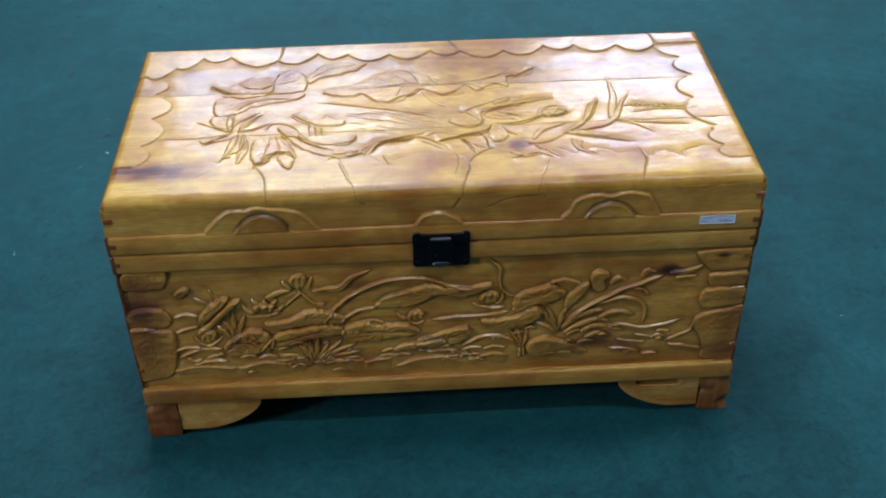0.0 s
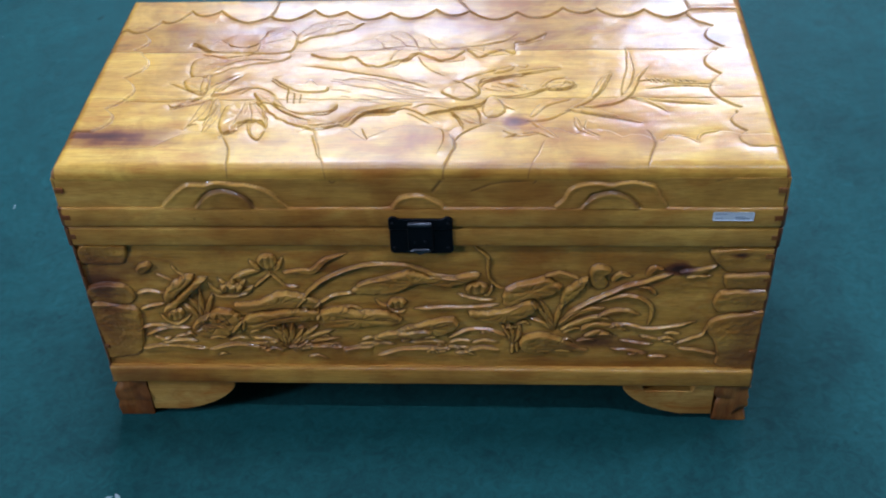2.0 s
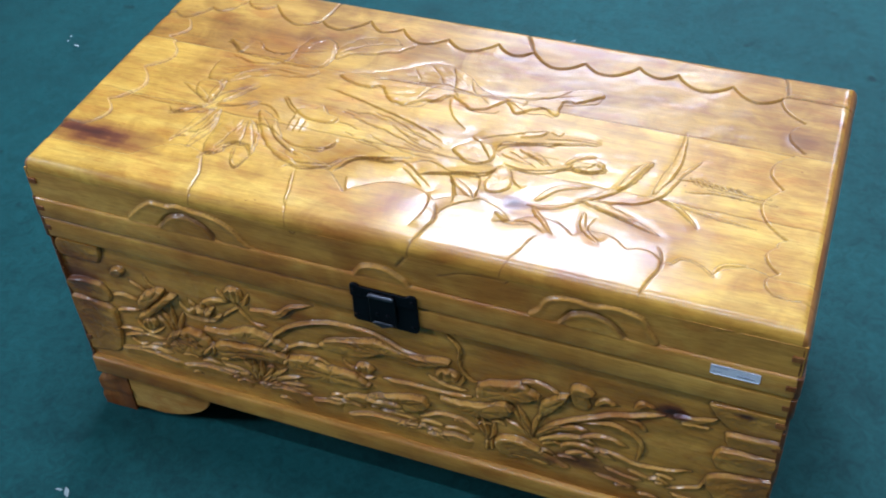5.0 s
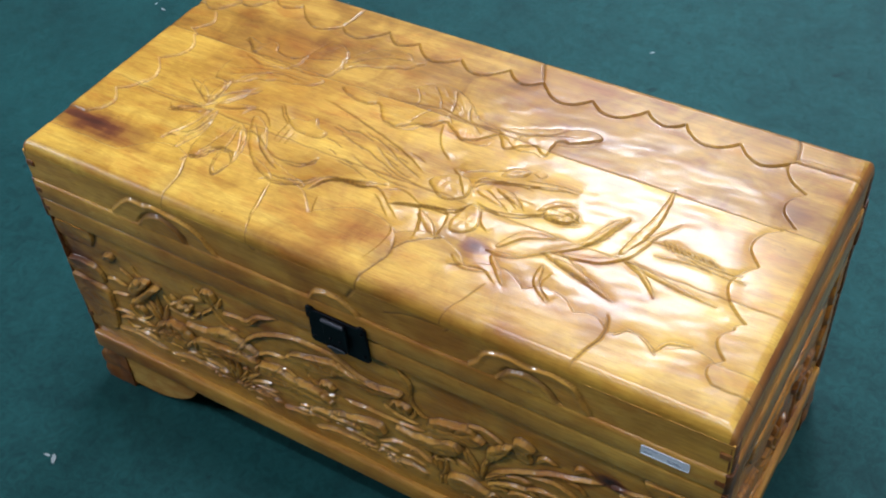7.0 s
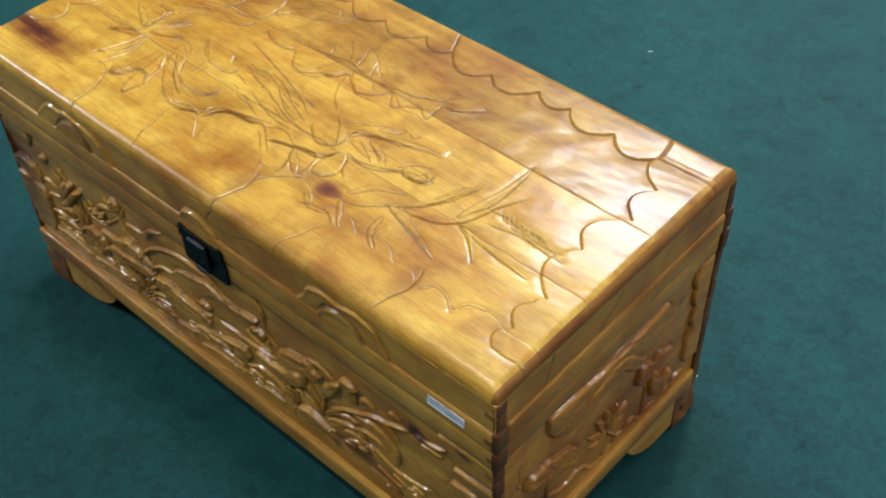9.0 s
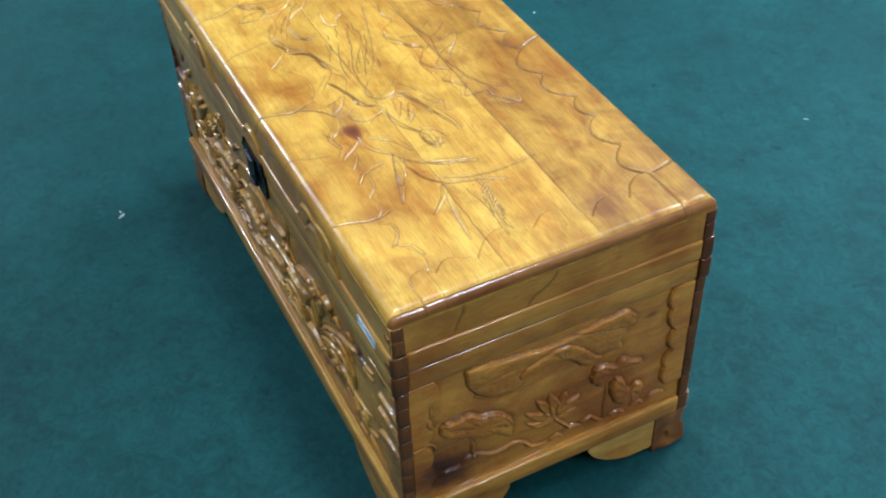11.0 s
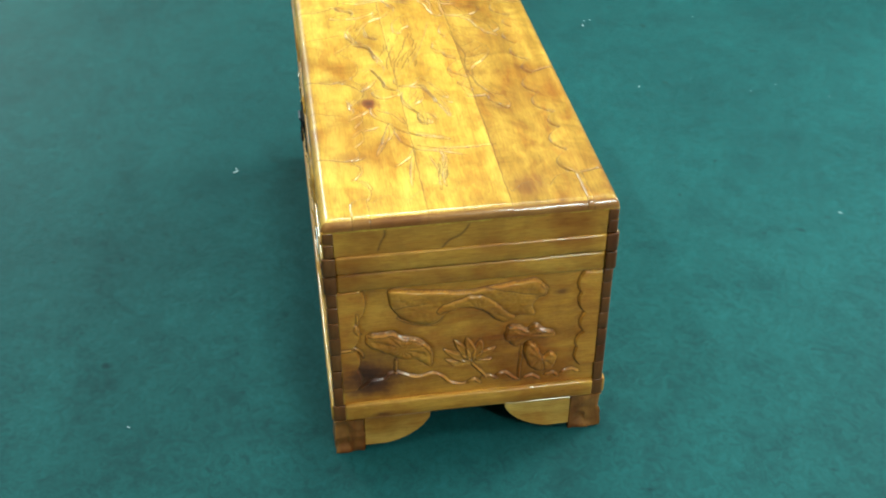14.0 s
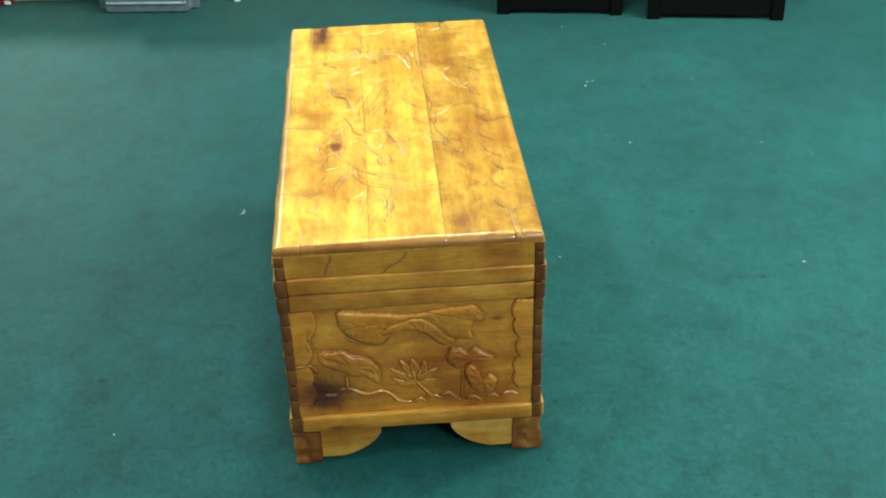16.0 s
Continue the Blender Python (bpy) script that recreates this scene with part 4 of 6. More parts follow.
FRONT.blade("grass_blade", [(-0.209, 0.15), (-0.182, 0.179), (-0.16, 0.2)], 0.0085, 0.005)
FRONT.blade("grass_blade", [(-0.208, 0.148), (-0.173, 0.175), (-0.137, 0.19)], 0.009, 0.0052)
FRONT.blade("grass_blade", [(-0.207, 0.147), (-0.173, 0.165), (-0.129, 0.173)], 0.0085, 0.005)
FRONT.blade("grass_blade", [(-0.206, 0.145), (-0.169, 0.156), (-0.13, 0.16)], 0.0085, 0.005)
FRONT.pad("lotus_cup", [(-0.053, 0.244), (-0.046, 0.255), (-0.033, 0.257), (-0.024, 0.249), (-0.032, 0.238), (-0.047, 0.236)], 0.0056, 0.006)
FRONT.blade("petal", [(-0.048, 0.239), (-0.06, 0.243), (-0.07, 0.254)], 0.0075, 0.0046)
FRONT.ridge("stem", [(-0.053, 0.236), (-0.038, 0.229), (-0.025, 0.232)], 0.0055, 0.004)
FRONT.ridge("ripple", [(-0.012, 0.235), (0.021, 0.238), (0.057, 0.239), (0.093, 0.242), (0.113, 0.244)], 0.0068, 0.0052)
FRONT.pad("curled_leaf", [(-0.04, 0.187), (-0.025, 0.198), (-0.011, 0.204), (0.012, 0.213), (0.035, 0.217), (0.047, 0.215), (0.052, 0.202), (0.039, 0.188), (0.021, 0.178), (-0.007, 0.175), (-0.028, 0.177)], 0.0062, 0.008)
FRONT.ridge("leaf_fold", [(-0.025, 0.198), (-0.002, 0.195), (0.021, 0.205), (0.041, 0.212)], 0.006, 0.0036)
FRONT.pad("curled_leaf", [(-0.078, 0.17), (-0.062, 0.184), (-0.034, 0.189), (0.003, 0.194), (0.011, 0.186), (-0.007, 0.178), (-0.043, 0.172)], 0.0052, 0.007)
FRONT.ridge("ripple", [(-0.097, 0.169), (-0.08, 0.175), (-0.06, 0.169)], 0.0055, 0.0042)
FRONT.ridge("ripple", [(-0.101, 0.16), (-0.071, 0.163), (-0.046, 0.16)], 0.0055, 0.0042)
FRONT.ridge("ripple", [(-0.022, 0.164), (0.007, 0.167), (0.032, 0.164)], 0.0055, 0.0042)
FRONT.ridge("ripple", [(0.038, 0.174), (0.062, 0.189), (0.085, 0.194), (0.108, 0.189), (0.129, 0.174)], 0.007, 0.0052)
FRONT.ridge("ripple", [(0.038, 0.164), (0.052, 0.17), (0.071, 0.168)], 0.0055, 0.0042)
FRONT.ridge("ripple", [(0.072, 0.164), (0.09, 0.169), (0.112, 0.164)], 0.005, 0.0042)
FRONT.blade("grass_blade", [(0.134, 0.165), (0.125, 0.188), (0.116, 0.209)], 0.0065, 0.0046)
FRONT.blade("grass_blade", [(0.135, 0.165), (0.133, 0.193), (0.128, 0.213)], 0.0065, 0.0046)
FRONT.blade("grass_blade", [(0.137, 0.165), (0.144, 0.188), (0.145, 0.206)], 0.0065, 0.0046)
FRONT.ridge("reed", [(0.133, 0.142), (0.134, 0.163)], 0.007, 0.0046)
FRONT.ridge("reed", [(0.14, 0.145), (0.14, 0.167)], 0.007, 0.0046)
FRONT.pad("lotus_cup", [(0.065, 0.275), (0.072, 0.287), (0.085, 0.29), (0.097, 0.284), (0.096, 0.271), (0.084, 0.265), (0.07, 0.265)], 0.006, 0.007)
FRONT.ridge("petal_rim", [(0.054, 0.266), (0.07, 0.259), (0.088, 0.255), (0.107, 0.255)], 0.006, 0.0044)
FRONT.blade("petal", [(0.093, 0.263), (0.101, 0.272), (0.104, 0.284)], 0.0075, 0.0046)
FRONT.ridge("stem", [(0.079, 0.359), (0.09, 0.347), (0.098, 0.333), (0.098, 0.31), (0.102, 0.292), (0.112, 0.28), (0.124, 0.275)], 0.0065, 0.0052)
FRONT.pad("carved_leaf", [(0.124, 0.242), (0.12, 0.262), (0.128, 0.28), (0.145, 0.29), (0.167, 0.295), (0.182, 0.3), (0.194, 0.291), (0.206, 0.282), (0.19, 0.266), (0.173, 0.258), (0.155, 0.257), (0.142, 0.246)], 0.0064, 0.01)
FRONT.pad("carved_leaf", [(0.069, 0.229), (0.102, 0.231), (0.129, 0.239), (0.155, 0.254), (0.17, 0.248), (0.165, 0.23), (0.144, 0.214), (0.117, 0.206), (0.089, 0.21), (0.077, 0.215)], 0.0064, 0.01)
FRONT.blade("ribbon_leaf", [(0.182, 0.302), (0.201, 0.306), (0.222, 0.301), (0.233, 0.293)], 0.0095, 0.0055)
FRONT.pad("seed_pod", [(0.244, 0.306), (0.247, 0.319), (0.257, 0.325), (0.27, 0.322), (0.276, 0.313), (0.268, 0.304), (0.271, 0.284), (0.261, 0.277), (0.25, 0.284)], 0.006, 0.007)
FRONT.pad("carved_leaf", [(0.205, 0.236), (0.208, 0.27), (0.22, 0.285), (0.238, 0.3), (0.243, 0.294), (0.228, 0.265), (0.215, 0.248)], 0.0054, 0.008)
FRONT.blade("grass_blade", [(0.197, 0.195), (0.18, 0.225), (0.163, 0.252)], 0.008, 0.005)
FRONT.blade("grass_blade", [(0.196, 0.194), (0.176, 0.21), (0.157, 0.217)], 0.008, 0.005)
FRONT.blade("grass_blade", [(0.197, 0.197), (0.185, 0.23), (0.175, 0.252)], 0.0075, 0.005)
FRONT.blade("grass_blade", [(0.198, 0.199), (0.202, 0.229), (0.21, 0.251)], 0.008, 0.005)
FRONT.ridge("branch", [(0.203, 0.206), (0.228, 0.236), (0.262, 0.26), (0.296, 0.282), (0.319, 0.289), (0.342, 0.299), (0.362, 0.306)], 0.009, 0.0062)
FRONT.ridge("stem", [(0.252, 0.247), (0.289, 0.263), (0.315, 0.262), (0.335, 0.247), (0.34, 0.227), (0.336, 0.205)], 0.008, 0.0056)
FRONT.ridge("stem", [(0.312, 0.283), (0.331, 0.28), (0.342, 0.266)], 0.0065, 0.0046)
FRONT.blade("grass_blade", [(0.203, 0.202), (0.229, 0.229), (0.255, 0.238), (0.27, 0.239)], 0.0095, 0.0056)
FRONT.blade("grass_blade", [(0.263, 0.224), (0.281, 0.232), (0.305, 0.233), (0.323, 0.224)], 0.009, 0.0054)
FRONT.blade("grass_blade", [(0.207, 0.195), (0.239, 0.214), (0.265, 0.22), (0.282, 0.212)], 0.009, 0.0054)
FRONT.blade("grass_blade", [(0.236, 0.194), (0.253, 0.205), (0.28, 0.202), (0.307, 0.191)], 0.009, 0.0056)
FRONT.ridge("ripple", [(0.283, 0.206), (0.312, 0.204), (0.335, 0.198), (0.367, 0.202), (0.405, 0.212)], 0.0065, 0.005)
FRONT.blade("grass_blade", [(0.211, 0.188), (0.226, 0.199), (0.238, 0.195)], 0.008, 0.0048)
FRONT.blade("ripple", [(0.243, 0.18), (0.263, 0.188), (0.285, 0.182)], 0.008, 0.0048)
FRONT.ridge("ripple", [(0.326, 0.182), (0.342, 0.179), (0.359, 0.173)], 0.0055, 0.0042)
FRONT.ridge("ripple", [(0.361, 0.187), (0.373, 0.19), (0.385, 0.186)], 0.006, 0.0042)
FRONT.ridge("ripple", [(0.295, 0.171), (0.32, 0.168), (0.346, 0.165)], 0.006, 0.0044)
FRONT.ridge("ripple", [(0.377, 0.164), (0.401, 0.178), (0.419, 0.187), (0.423, 0.204)], 0.0062, 0.0048)
FRONT.ridge("ripple", [(0.383, 0.157), (0.414, 0.152), (0.445, 0.144)], 0.0068, 0.005)
FRONT.ridge("ripple", [(0.283, 0.154), (0.313, 0.151), (0.338, 0.143)], 0.006, 0.0046)
FRONT.ridge("ripple", [(0.341, 0.137), (0.355, 0.139), (0.369, 0.137)], 0.0055, 0.0044)
FRONT.blade("ribbon_leaf", [(0.277, 0.293), (0.289, 0.306), (0.306, 0.301)], 0.009, 0.0052)
FRONT.blade("ribbon_leaf", [(0.326, 0.305), (0.336, 0.317), (0.352, 0.313)], 0.009, 0.0052)
FRONT.blade("ribbon_leaf", [(0.374, 0.31), (0.402, 0.314), (0.428, 0.324)], 0.0095, 0.0052)
FRONT.blade("ribbon_leaf", [(0.384, 0.3), (0.401, 0.304), (0.42, 0.304)], 0.0065, 0.0042)
FRONT.pad("rock", [(0.144, 0.166), (0.154, 0.182), (0.177, 0.189), (0.195, 0.182), (0.214, 0.172), (0.234, 0.159), (0.249, 0.15), (0.225, 0.147), (0.197, 0.15), (0.174, 0.142), (0.151, 0.146)], 0.0062, 0.01)
FRONT.ridge("ripple", [(0.19, 0.147), (0.206, 0.153), (0.223, 0.15)], 0.006, 0.0044)
LID.pad("cloud_scroll", [(-0.344, 0.4286), (-0.337, 0.4552), (-0.316, 0.4734), (-0.289, 0.4734), (-0.273, 0.4776), (-0.25, 0.4748), (-0.23, 0.4727), (-0.204, 0.4629), (-0.19, 0.4468), (-0.187, 0.4237)], 0.0030, 0.0061)
LID.groove([(-0.307, 0.4246), (-0.297, 0.448), (-0.282, 0.4597), (-0.26, 0.4633), (-0.239, 0.4534), (-0.228, 0.4399), (-0.226, 0.4219)], 0.0060, 0.0040)
LID.pad("half_disc", [(-0.307, 0.4246), (-0.297, 0.448), (-0.282, 0.4597), (-0.26, 0.4633), (-0.239, 0.4534), (-0.228, 0.4399), (-0.226, 0.4219)], 0.0035, 0.0060)
LID.pad("cloud_scroll", [(0.199, 0.4272), (0.202, 0.4496), (0.213, 0.4678), (0.244, 0.4769), (0.266, 0.4734), (0.287, 0.4783), (0.319, 0.4727), (0.331, 0.4573), (0.336, 0.4251)], 0.0030, 0.0070)
LID.groove([(0.23, 0.4246), (0.237, 0.4489), (0.25, 0.457), (0.268, 0.4606), (0.291, 0.4507), (0.304, 0.4363), (0.309, 0.4228)], 0.0060, 0.0040)
LID.pad("half_disc", [(0.23, 0.4246), (0.237, 0.4489), (0.25, 0.457), (0.268, 0.4606), (0.291, 0.4507), (0.304, 0.4363), (0.309, 0.4228)], 0.0035, 0.0061)
LID.pad("half_disc", [(-0.037, 0.4201), (-0.026, 0.4453), (-0.012, 0.4534), (0.006, 0.4552), (0.026, 0.448), (0.038, 0.4363), (0.043, 0.4183)], 0.0040, 0.0052)
LID.groove([(0.042, 0.512), (0.038, 0.484), (0.023, 0.457)], 0.0040, 0.002)
LID.groove([(-0.459, 0.483), (-0.429, 0.492), (-0.372, 0.493)], 0.0020, 0.0014)
LID.groove([(-0.123, 0.486), (-0.113, 0.475), (-0.104, 0.485)], 0.0020, 0.0014)
LID.groove([(0.074, 0.458), (0.108, 0.473), (0.16, 0.478)], 0.0020, 0.0014)
LID.groove([(0.151, 0.484), (0.164, 0.478), (0.16, 0.471)], 0.0020, 0.0014)
LID.groove([(0.401, 0.476), (0.443, 0.487), (0.478, 0.489)], 0.0020, 0.0014)
END.border("left", [(-0.184, 0.361), (-0.195, 0.292), (-0.202, 0.237), (-0.195, 0.19), (-0.201, 0.141)], 0.0034, 0.2)
END.border("right", [(0.189, 0.357), (0.186, 0.312), (0.195, 0.268), (0.194, 0.226), (0.186, 0.192), (0.193, 0.151)], 0.0034, 0.2)
LIDEND.groove([(-0.145, 0.489), (-0.14, 0.47), (-0.147, 0.455), (-0.154, 0.436)], 0.0039, 0.002)
LIDEND.groove([(-0.004, 0.479), (-0.019, 0.457), (-0.039, 0.447), (-0.055, 0.429)], 0.0039, 0.002)
END.pad("drooping_frond", [(-0.134, 0.356), (-0.138, 0.336), (-0.134, 0.317), (-0.123, 0.299), (-0.107, 0.287), (-0.086, 0.278), (-0.065, 0.276), (-0.049, 0.288), (-0.035, 0.3), (-0.015, 0.306), (0.013, 0.3), (0.031, 0.284), (0.046, 0.268), (0.063, 0.265), (0.077, 0.275), (0.093, 0.277), (0.109, 0.276), (0.102, 0.294), (0.112, 0.31), (0.125, 0.317), (0.122, 0.334), (0.108, 0.35), (0.085, 0.349), (0.04, 0.345), (-0.004, 0.338), (-0.049, 0.344), (-0.093, 0.349)], 0.005, 0.013)
END.pad("leaf_lip", [(-0.058, 0.298), (-0.049, 0.314), (-0.029, 0.322), (-0.006, 0.33), (0.018, 0.328), (0.041, 0.31), (0.058, 0.287), (0.075, 0.275), (0.066, 0.265), (0.047, 0.269), (0.031, 0.285), (0.01, 0.3), (-0.015, 0.308), (-0.035, 0.302)], 0.0038, 0.007)
END.groove([(-0.002, 0.337), (0.027, 0.342), (0.068, 0.331), (0.112, 0.319)], 0.0022, 0.0016)
END.groove([(-0.132, 0.314), (-0.111, 0.321), (-0.071, 0.322)], 0.002, 0.0012)
END.ridge("leaf_rim", [(0.116, 0.339), (0.126, 0.328), (0.123, 0.315), (0.11, 0.313)], 0.0055, 0.003)
END.ridge("leaf_rim", [(-0.124, 0.294), (-0.107, 0.284), (-0.085, 0.276), (-0.063, 0.274), (-0.049, 0.287)], 0.0055, 0.0028)
END.pad("carved_leaf", [(-0.179, 0.254), (-0.173, 0.265), (-0.157, 0.265), (-0.139, 0.266), (-0.128, 0.262), (-0.117, 0.25), (-0.099, 0.248), (-0.087, 0.24), (-0.076, 0.231), (-0.069, 0.217), (-0.067, 0.195), (-0.069, 0.182), (-0.081, 0.191), (-0.099, 0.203), (-0.115, 0.204), (-0.136, 0.217), (-0.158, 0.231), (-0.175, 0.242)], 0.006, 0.01)
END.ridge("leaf_rim", [(-0.174, 0.263), (-0.148, 0.263), (-0.134, 0.265), (-0.119, 0.252), (-0.094, 0.246), (-0.078, 0.231), (-0.068, 0.212), (-0.068, 0.187)], 0.006, 0.0034)
END.ridge("stem", [(-0.13, 0.206), (-0.131, 0.171)], 0.006, 0.004)
END.ridge("bank_line", [(-0.193, 0.143), (-0.184, 0.151), (-0.171, 0.161), (-0.151, 0.163), (-0.14, 0.173), (-0.127, 0.176), (-0.109, 0.165), (-0.091, 0.159), (-0.067, 0.166), (-0.049, 0.156), (-0.037, 0.142), (-0.018, 0.134), (-0.003, 0.134)], 0.0075, 0.0046)
END.ridge("bank_line", [(-0.006, 0.134), (0.006, 0.141), (0.018, 0.131)], 0.007, 0.0042)
END.ridge("bank_line", [(0.018, 0.139), (0.032, 0.145), (0.048, 0.136)], 0.007, 0.0042)
END.ridge("bank_line", [(0.044, 0.143), (0.06, 0.15), (0.075, 0.137), (0.087, 0.128)], 0.008, 0.0046)
END.ridge("bank_line", [(0.093, 0.132), (0.109, 0.137), (0.124, 0.124)], 0.0075, 0.0044)
END.ridge("bank_line", [(0.132, 0.133), (0.145, 0.138), (0.157, 0.127)], 0.007, 0.0044)
END.ridge("bank_line", [(0.161, 0.135), (0.177, 0.141), (0.194, 0.134)], 0.007, 0.004)
END.ridge("fold", [(-0.239, 0.249), (-0.225, 0.236), (-0.202, 0.237), (-0.189, 0.227), (-0.185, 0.213)], 0.0055, 0.0036)
END.ridge("fold", [(-0.192, 0.313), (-0.191, 0.29), (-0.195, 0.279), (-0.187, 0.265)], 0.005, 0.003)
END.blade("petal", [(-0.0, 0.19), (-0.025, 0.199), (-0.047, 0.218)], 0.015, 0.0046)
END.blade("petal", [(-0.002, 0.186), (-0.024, 0.183), (-0.046, 0.193)], 0.013, 0.0044)
END.blade("petal", [(-0.002, 0.192), (-0.017, 0.215), (-0.03, 0.235)], 0.015, 0.005)
END.blade("petal", [(0.004, 0.19), (0.024, 0.2), (0.042, 0.211)], 0.015, 0.005)
END.blade("petal", [(0.005, 0.185), (0.02, 0.182), (0.036, 0.184)], 0.012, 0.0044)
END.blade("petal", [(0.003, 0.193), (0.013, 0.212), (0.015, 0.23)], 0.015, 0.0054)
END.blade("petal", [(-0.0, 0.191), (-0.002, 0.215), (-0.008, 0.237)], 0.017, 0.006)
END.ridge("stem", [(0.002, 0.18), (0.013, 0.164), (0.029, 0.142)], 0.0065, 0.004)
END.pad("carved_leaf", [(0.06, 0.243), (0.066, 0.256), (0.085, 0.249), (0.097, 0.244), (0.11, 0.251), (0.123, 0.241), (0.14, 0.235), (0.144, 0.224), (0.124, 0.223), (0.105, 0.223), (0.091, 0.215), (0.082, 0.207), (0.068, 0.216), (0.058, 0.231)], 0.0056, 0.008)
END.ridge("leaf_rim", [(0.063, 0.252), (0.082, 0.251), (0.096, 0.242), (0.11, 0.251), (0.124, 0.24), (0.141, 0.233)], 0.006, 0.0036)
END.pad("carved_leaf", [(0.096, 0.214), (0.108, 0.213), (0.119, 0.195), (0.126, 0.177), (0.138, 0.188), (0.15, 0.177), (0.148, 0.157), (0.135, 0.146), (0.113, 0.15), (0.1, 0.168), (0.092, 0.193)], 0.006, 0.008)
END.groove([(0.12, 0.19), (0.127, 0.168), (0.131, 0.148)], 0.0024, 0.002)
END.ridge("stem", [(0.088, 0.206), (0.086, 0.166), (0.085, 0.13)], 0.0055, 0.0038)
TOP.ridge("leaf_rim", [(-0.092, 0.017), (-0.066, 0.014), (-0.045, 0.02), (-0.037, 0.032), (-0.028, 0.038), (-0.02, 0.051), (-0.01, 0.055)], 0.0060, 0.0032)
TOP.ridge("leaf_rim", [(-0, 0.039), (0.01, 0.038), (0.022, 0.034), (0.043, 0.032), (0.057, 0.036), (0.061, 0.046)], 0.0047, 0.0032)
TOP.ridge("leaf_rim", [(0.053, 0.076), (0.065, 0.066), (0.079, 0.057), (0.095, 0.049), (0.106, 0.048), (0.12, 0.052), (0.132, 0.049), (0.136, 0.057)], 0.0064, 0.0032)
TOP.ridge("leaf_rim", [(0.135, 0.079), (0.149, 0.082), (0.163, 0.089), (0.178, 0.096), (0.183, 0.107), (0.186, 0.114)], 0.0053, 0.0032)
TOP.groove([(0.053, 0.076), (0.071, 0.074), (0.095, 0.076), (0.114, 0.086), (0.129, 0.097), (0.147, 0.119)], 0.0020, 0.0016)
TOP.blade("petal", [(0.093, -0.042), (0.109, -0.045), (0.134, -0.053)], 0.0093, 0.0040)
TOP.blade("petal", [(0.114, -0.028), (0.134, -0.034), (0.153, -0.045)], 0.0103, 0.0040)
TOP.blade("petal", [(0.192, -0.03), (0.207, -0.028), (0.227, -0.034)], 0.0094, 0.0040)
TOP.blade("petal", [(0.192, -0.042), (0.208, -0.044), (0.227, -0.041)], 0.0081, 0.0040)
TOP.pad("bud", [(0.107, -0.006), (0.11, 0.009), (0.122, 0.019), (0.136, 0.016), (0.13, 0.005)], 0.0040, 0.0056)
TOP.ridge("stem", [(0.135, -0.001), (0.171, 0.008), (0.209, 0.011)], 0.0046, 0.0034)
TOP.ridge("barb", [(0.329, -0.017), (0.338, -0.028)], 0.0038, 0.0026)
TOP.ridge("barb", [(0.337, -0.018), (0.345, -0.029)], 0.0027, 0.0026)
TOP.ridge("barb", [(0.343, -0.017), (0.352, -0.028)], 0.0030, 0.0026)
TOP.ridge("barb", [(0.351, -0.018), (0.358, -0.028)], 0.0034, 0.0026)
TOP.ridge("barb", [(0.36, -0.019), (0.369, -0.028)], 0.0030, 0.0026)
TOP.ridge("barb", [(0.368, -0.021), (0.377, -0.029)], 0.0034, 0.0026)
TOP.ridge("barb", [(0.378, -0.021), (0.386, -0.029)], 0.0038, 0.0026)
TOP.ridge("barb", [(0.387, -0.021), (0.395, -0.03)], 0.0036, 0.0026)
TOP.blade("petal", [(-0.364, -0.093), (-0.34, -0.073), (-0.315, -0.051)], 0.0094, 0.0036)
TOP.blade("petal", [(-0.31, -0.055), (-0.286, -0.048), (-0.258, -0.039)], 0.0094, 0.0036)
TOP.blade("petal", [(-0.309, -0.048), (-0.297, -0.028), (-0.277, -0.009)], 0.0089, 0.0036)
TOP.blade("petal", [(-0.305, -0.15), (-0.297, -0.119), (-0.294, -0.082)], 0.0099, 0.0036)

TOP.step([(-0.372, 0.088), (-0.359, 0.081), (-0.345, 0.069), (-0.333, 0.067)], 0.003, 0.012)
TOP.step([(-0.325, 0.101), (-0.309, 0.085), (-0.287, 0.076), (-0.268, 0.084), (-0.258, 0.102)], 0.0036, 0.014)
TOP.step([(-0.319, 0.003), (-0.3, 0.026), (-0.27, 0.038), (-0.225, 0.037)], 0.003, 0.01)
TOP.pad("bud", [(-0.358, -0.028), (-0.359, -0.014), (-0.348, -0.007), (-0.333, -0.009), (-0.321, -0.022), (-0.321, -0.041), (-0.334, -0.05), (-0.348, -0.045)], 0.004, 0.008)
TOP.step([(-0.325, -0.06), (-0.316, -0.036), (-0.301, -0.021), (-0.277, 0.001)], 0.003, 0.01)
TOP.step([(-0.372, -0.078), (-0.36, -0.091), (-0.345, -0.079), (-0.324, -0.069)], 0.003, 0.01)
TOP.step([(-0.267, -0.058), (-0.256, -0.04), (-0.236, -0.042), (-0.211, -0.065)], 0.003, 0.01)
TOP.step([(-0.321, -0.123), (-0.306, -0.117), (-0.299, -0.096), (-0.3, -0.073)], 0.0034, 0.012)
TOP.step([(-0.334, -0.147), (-0.33, -0.136), (-0.316, -0.132)], 0.0026, 0.01)
TOP.step([(-0.275, -0.157), (-0.262, -0.154), (-0.258, -0.139), (-0.245, -0.125), (-0.226, -0.128), (-0.214, -0.147)], 0.003, 0.01)
TOP.step([(-0.241, -0.139), (-0.233, -0.165), (-0.222, -0.172), (-0.216, -0.149)], 0.0026, 0.008)
TOP.step([(-0.242, -0.075), (-0.23, -0.094), (-0.219, -0.124)], 0.003, 0.012)
TOP.step([(-0.228, -0.011), (-0.212, -0.029), (-0.199, -0.041), (-0.194, -0.059)], 0.0034, 0.012)
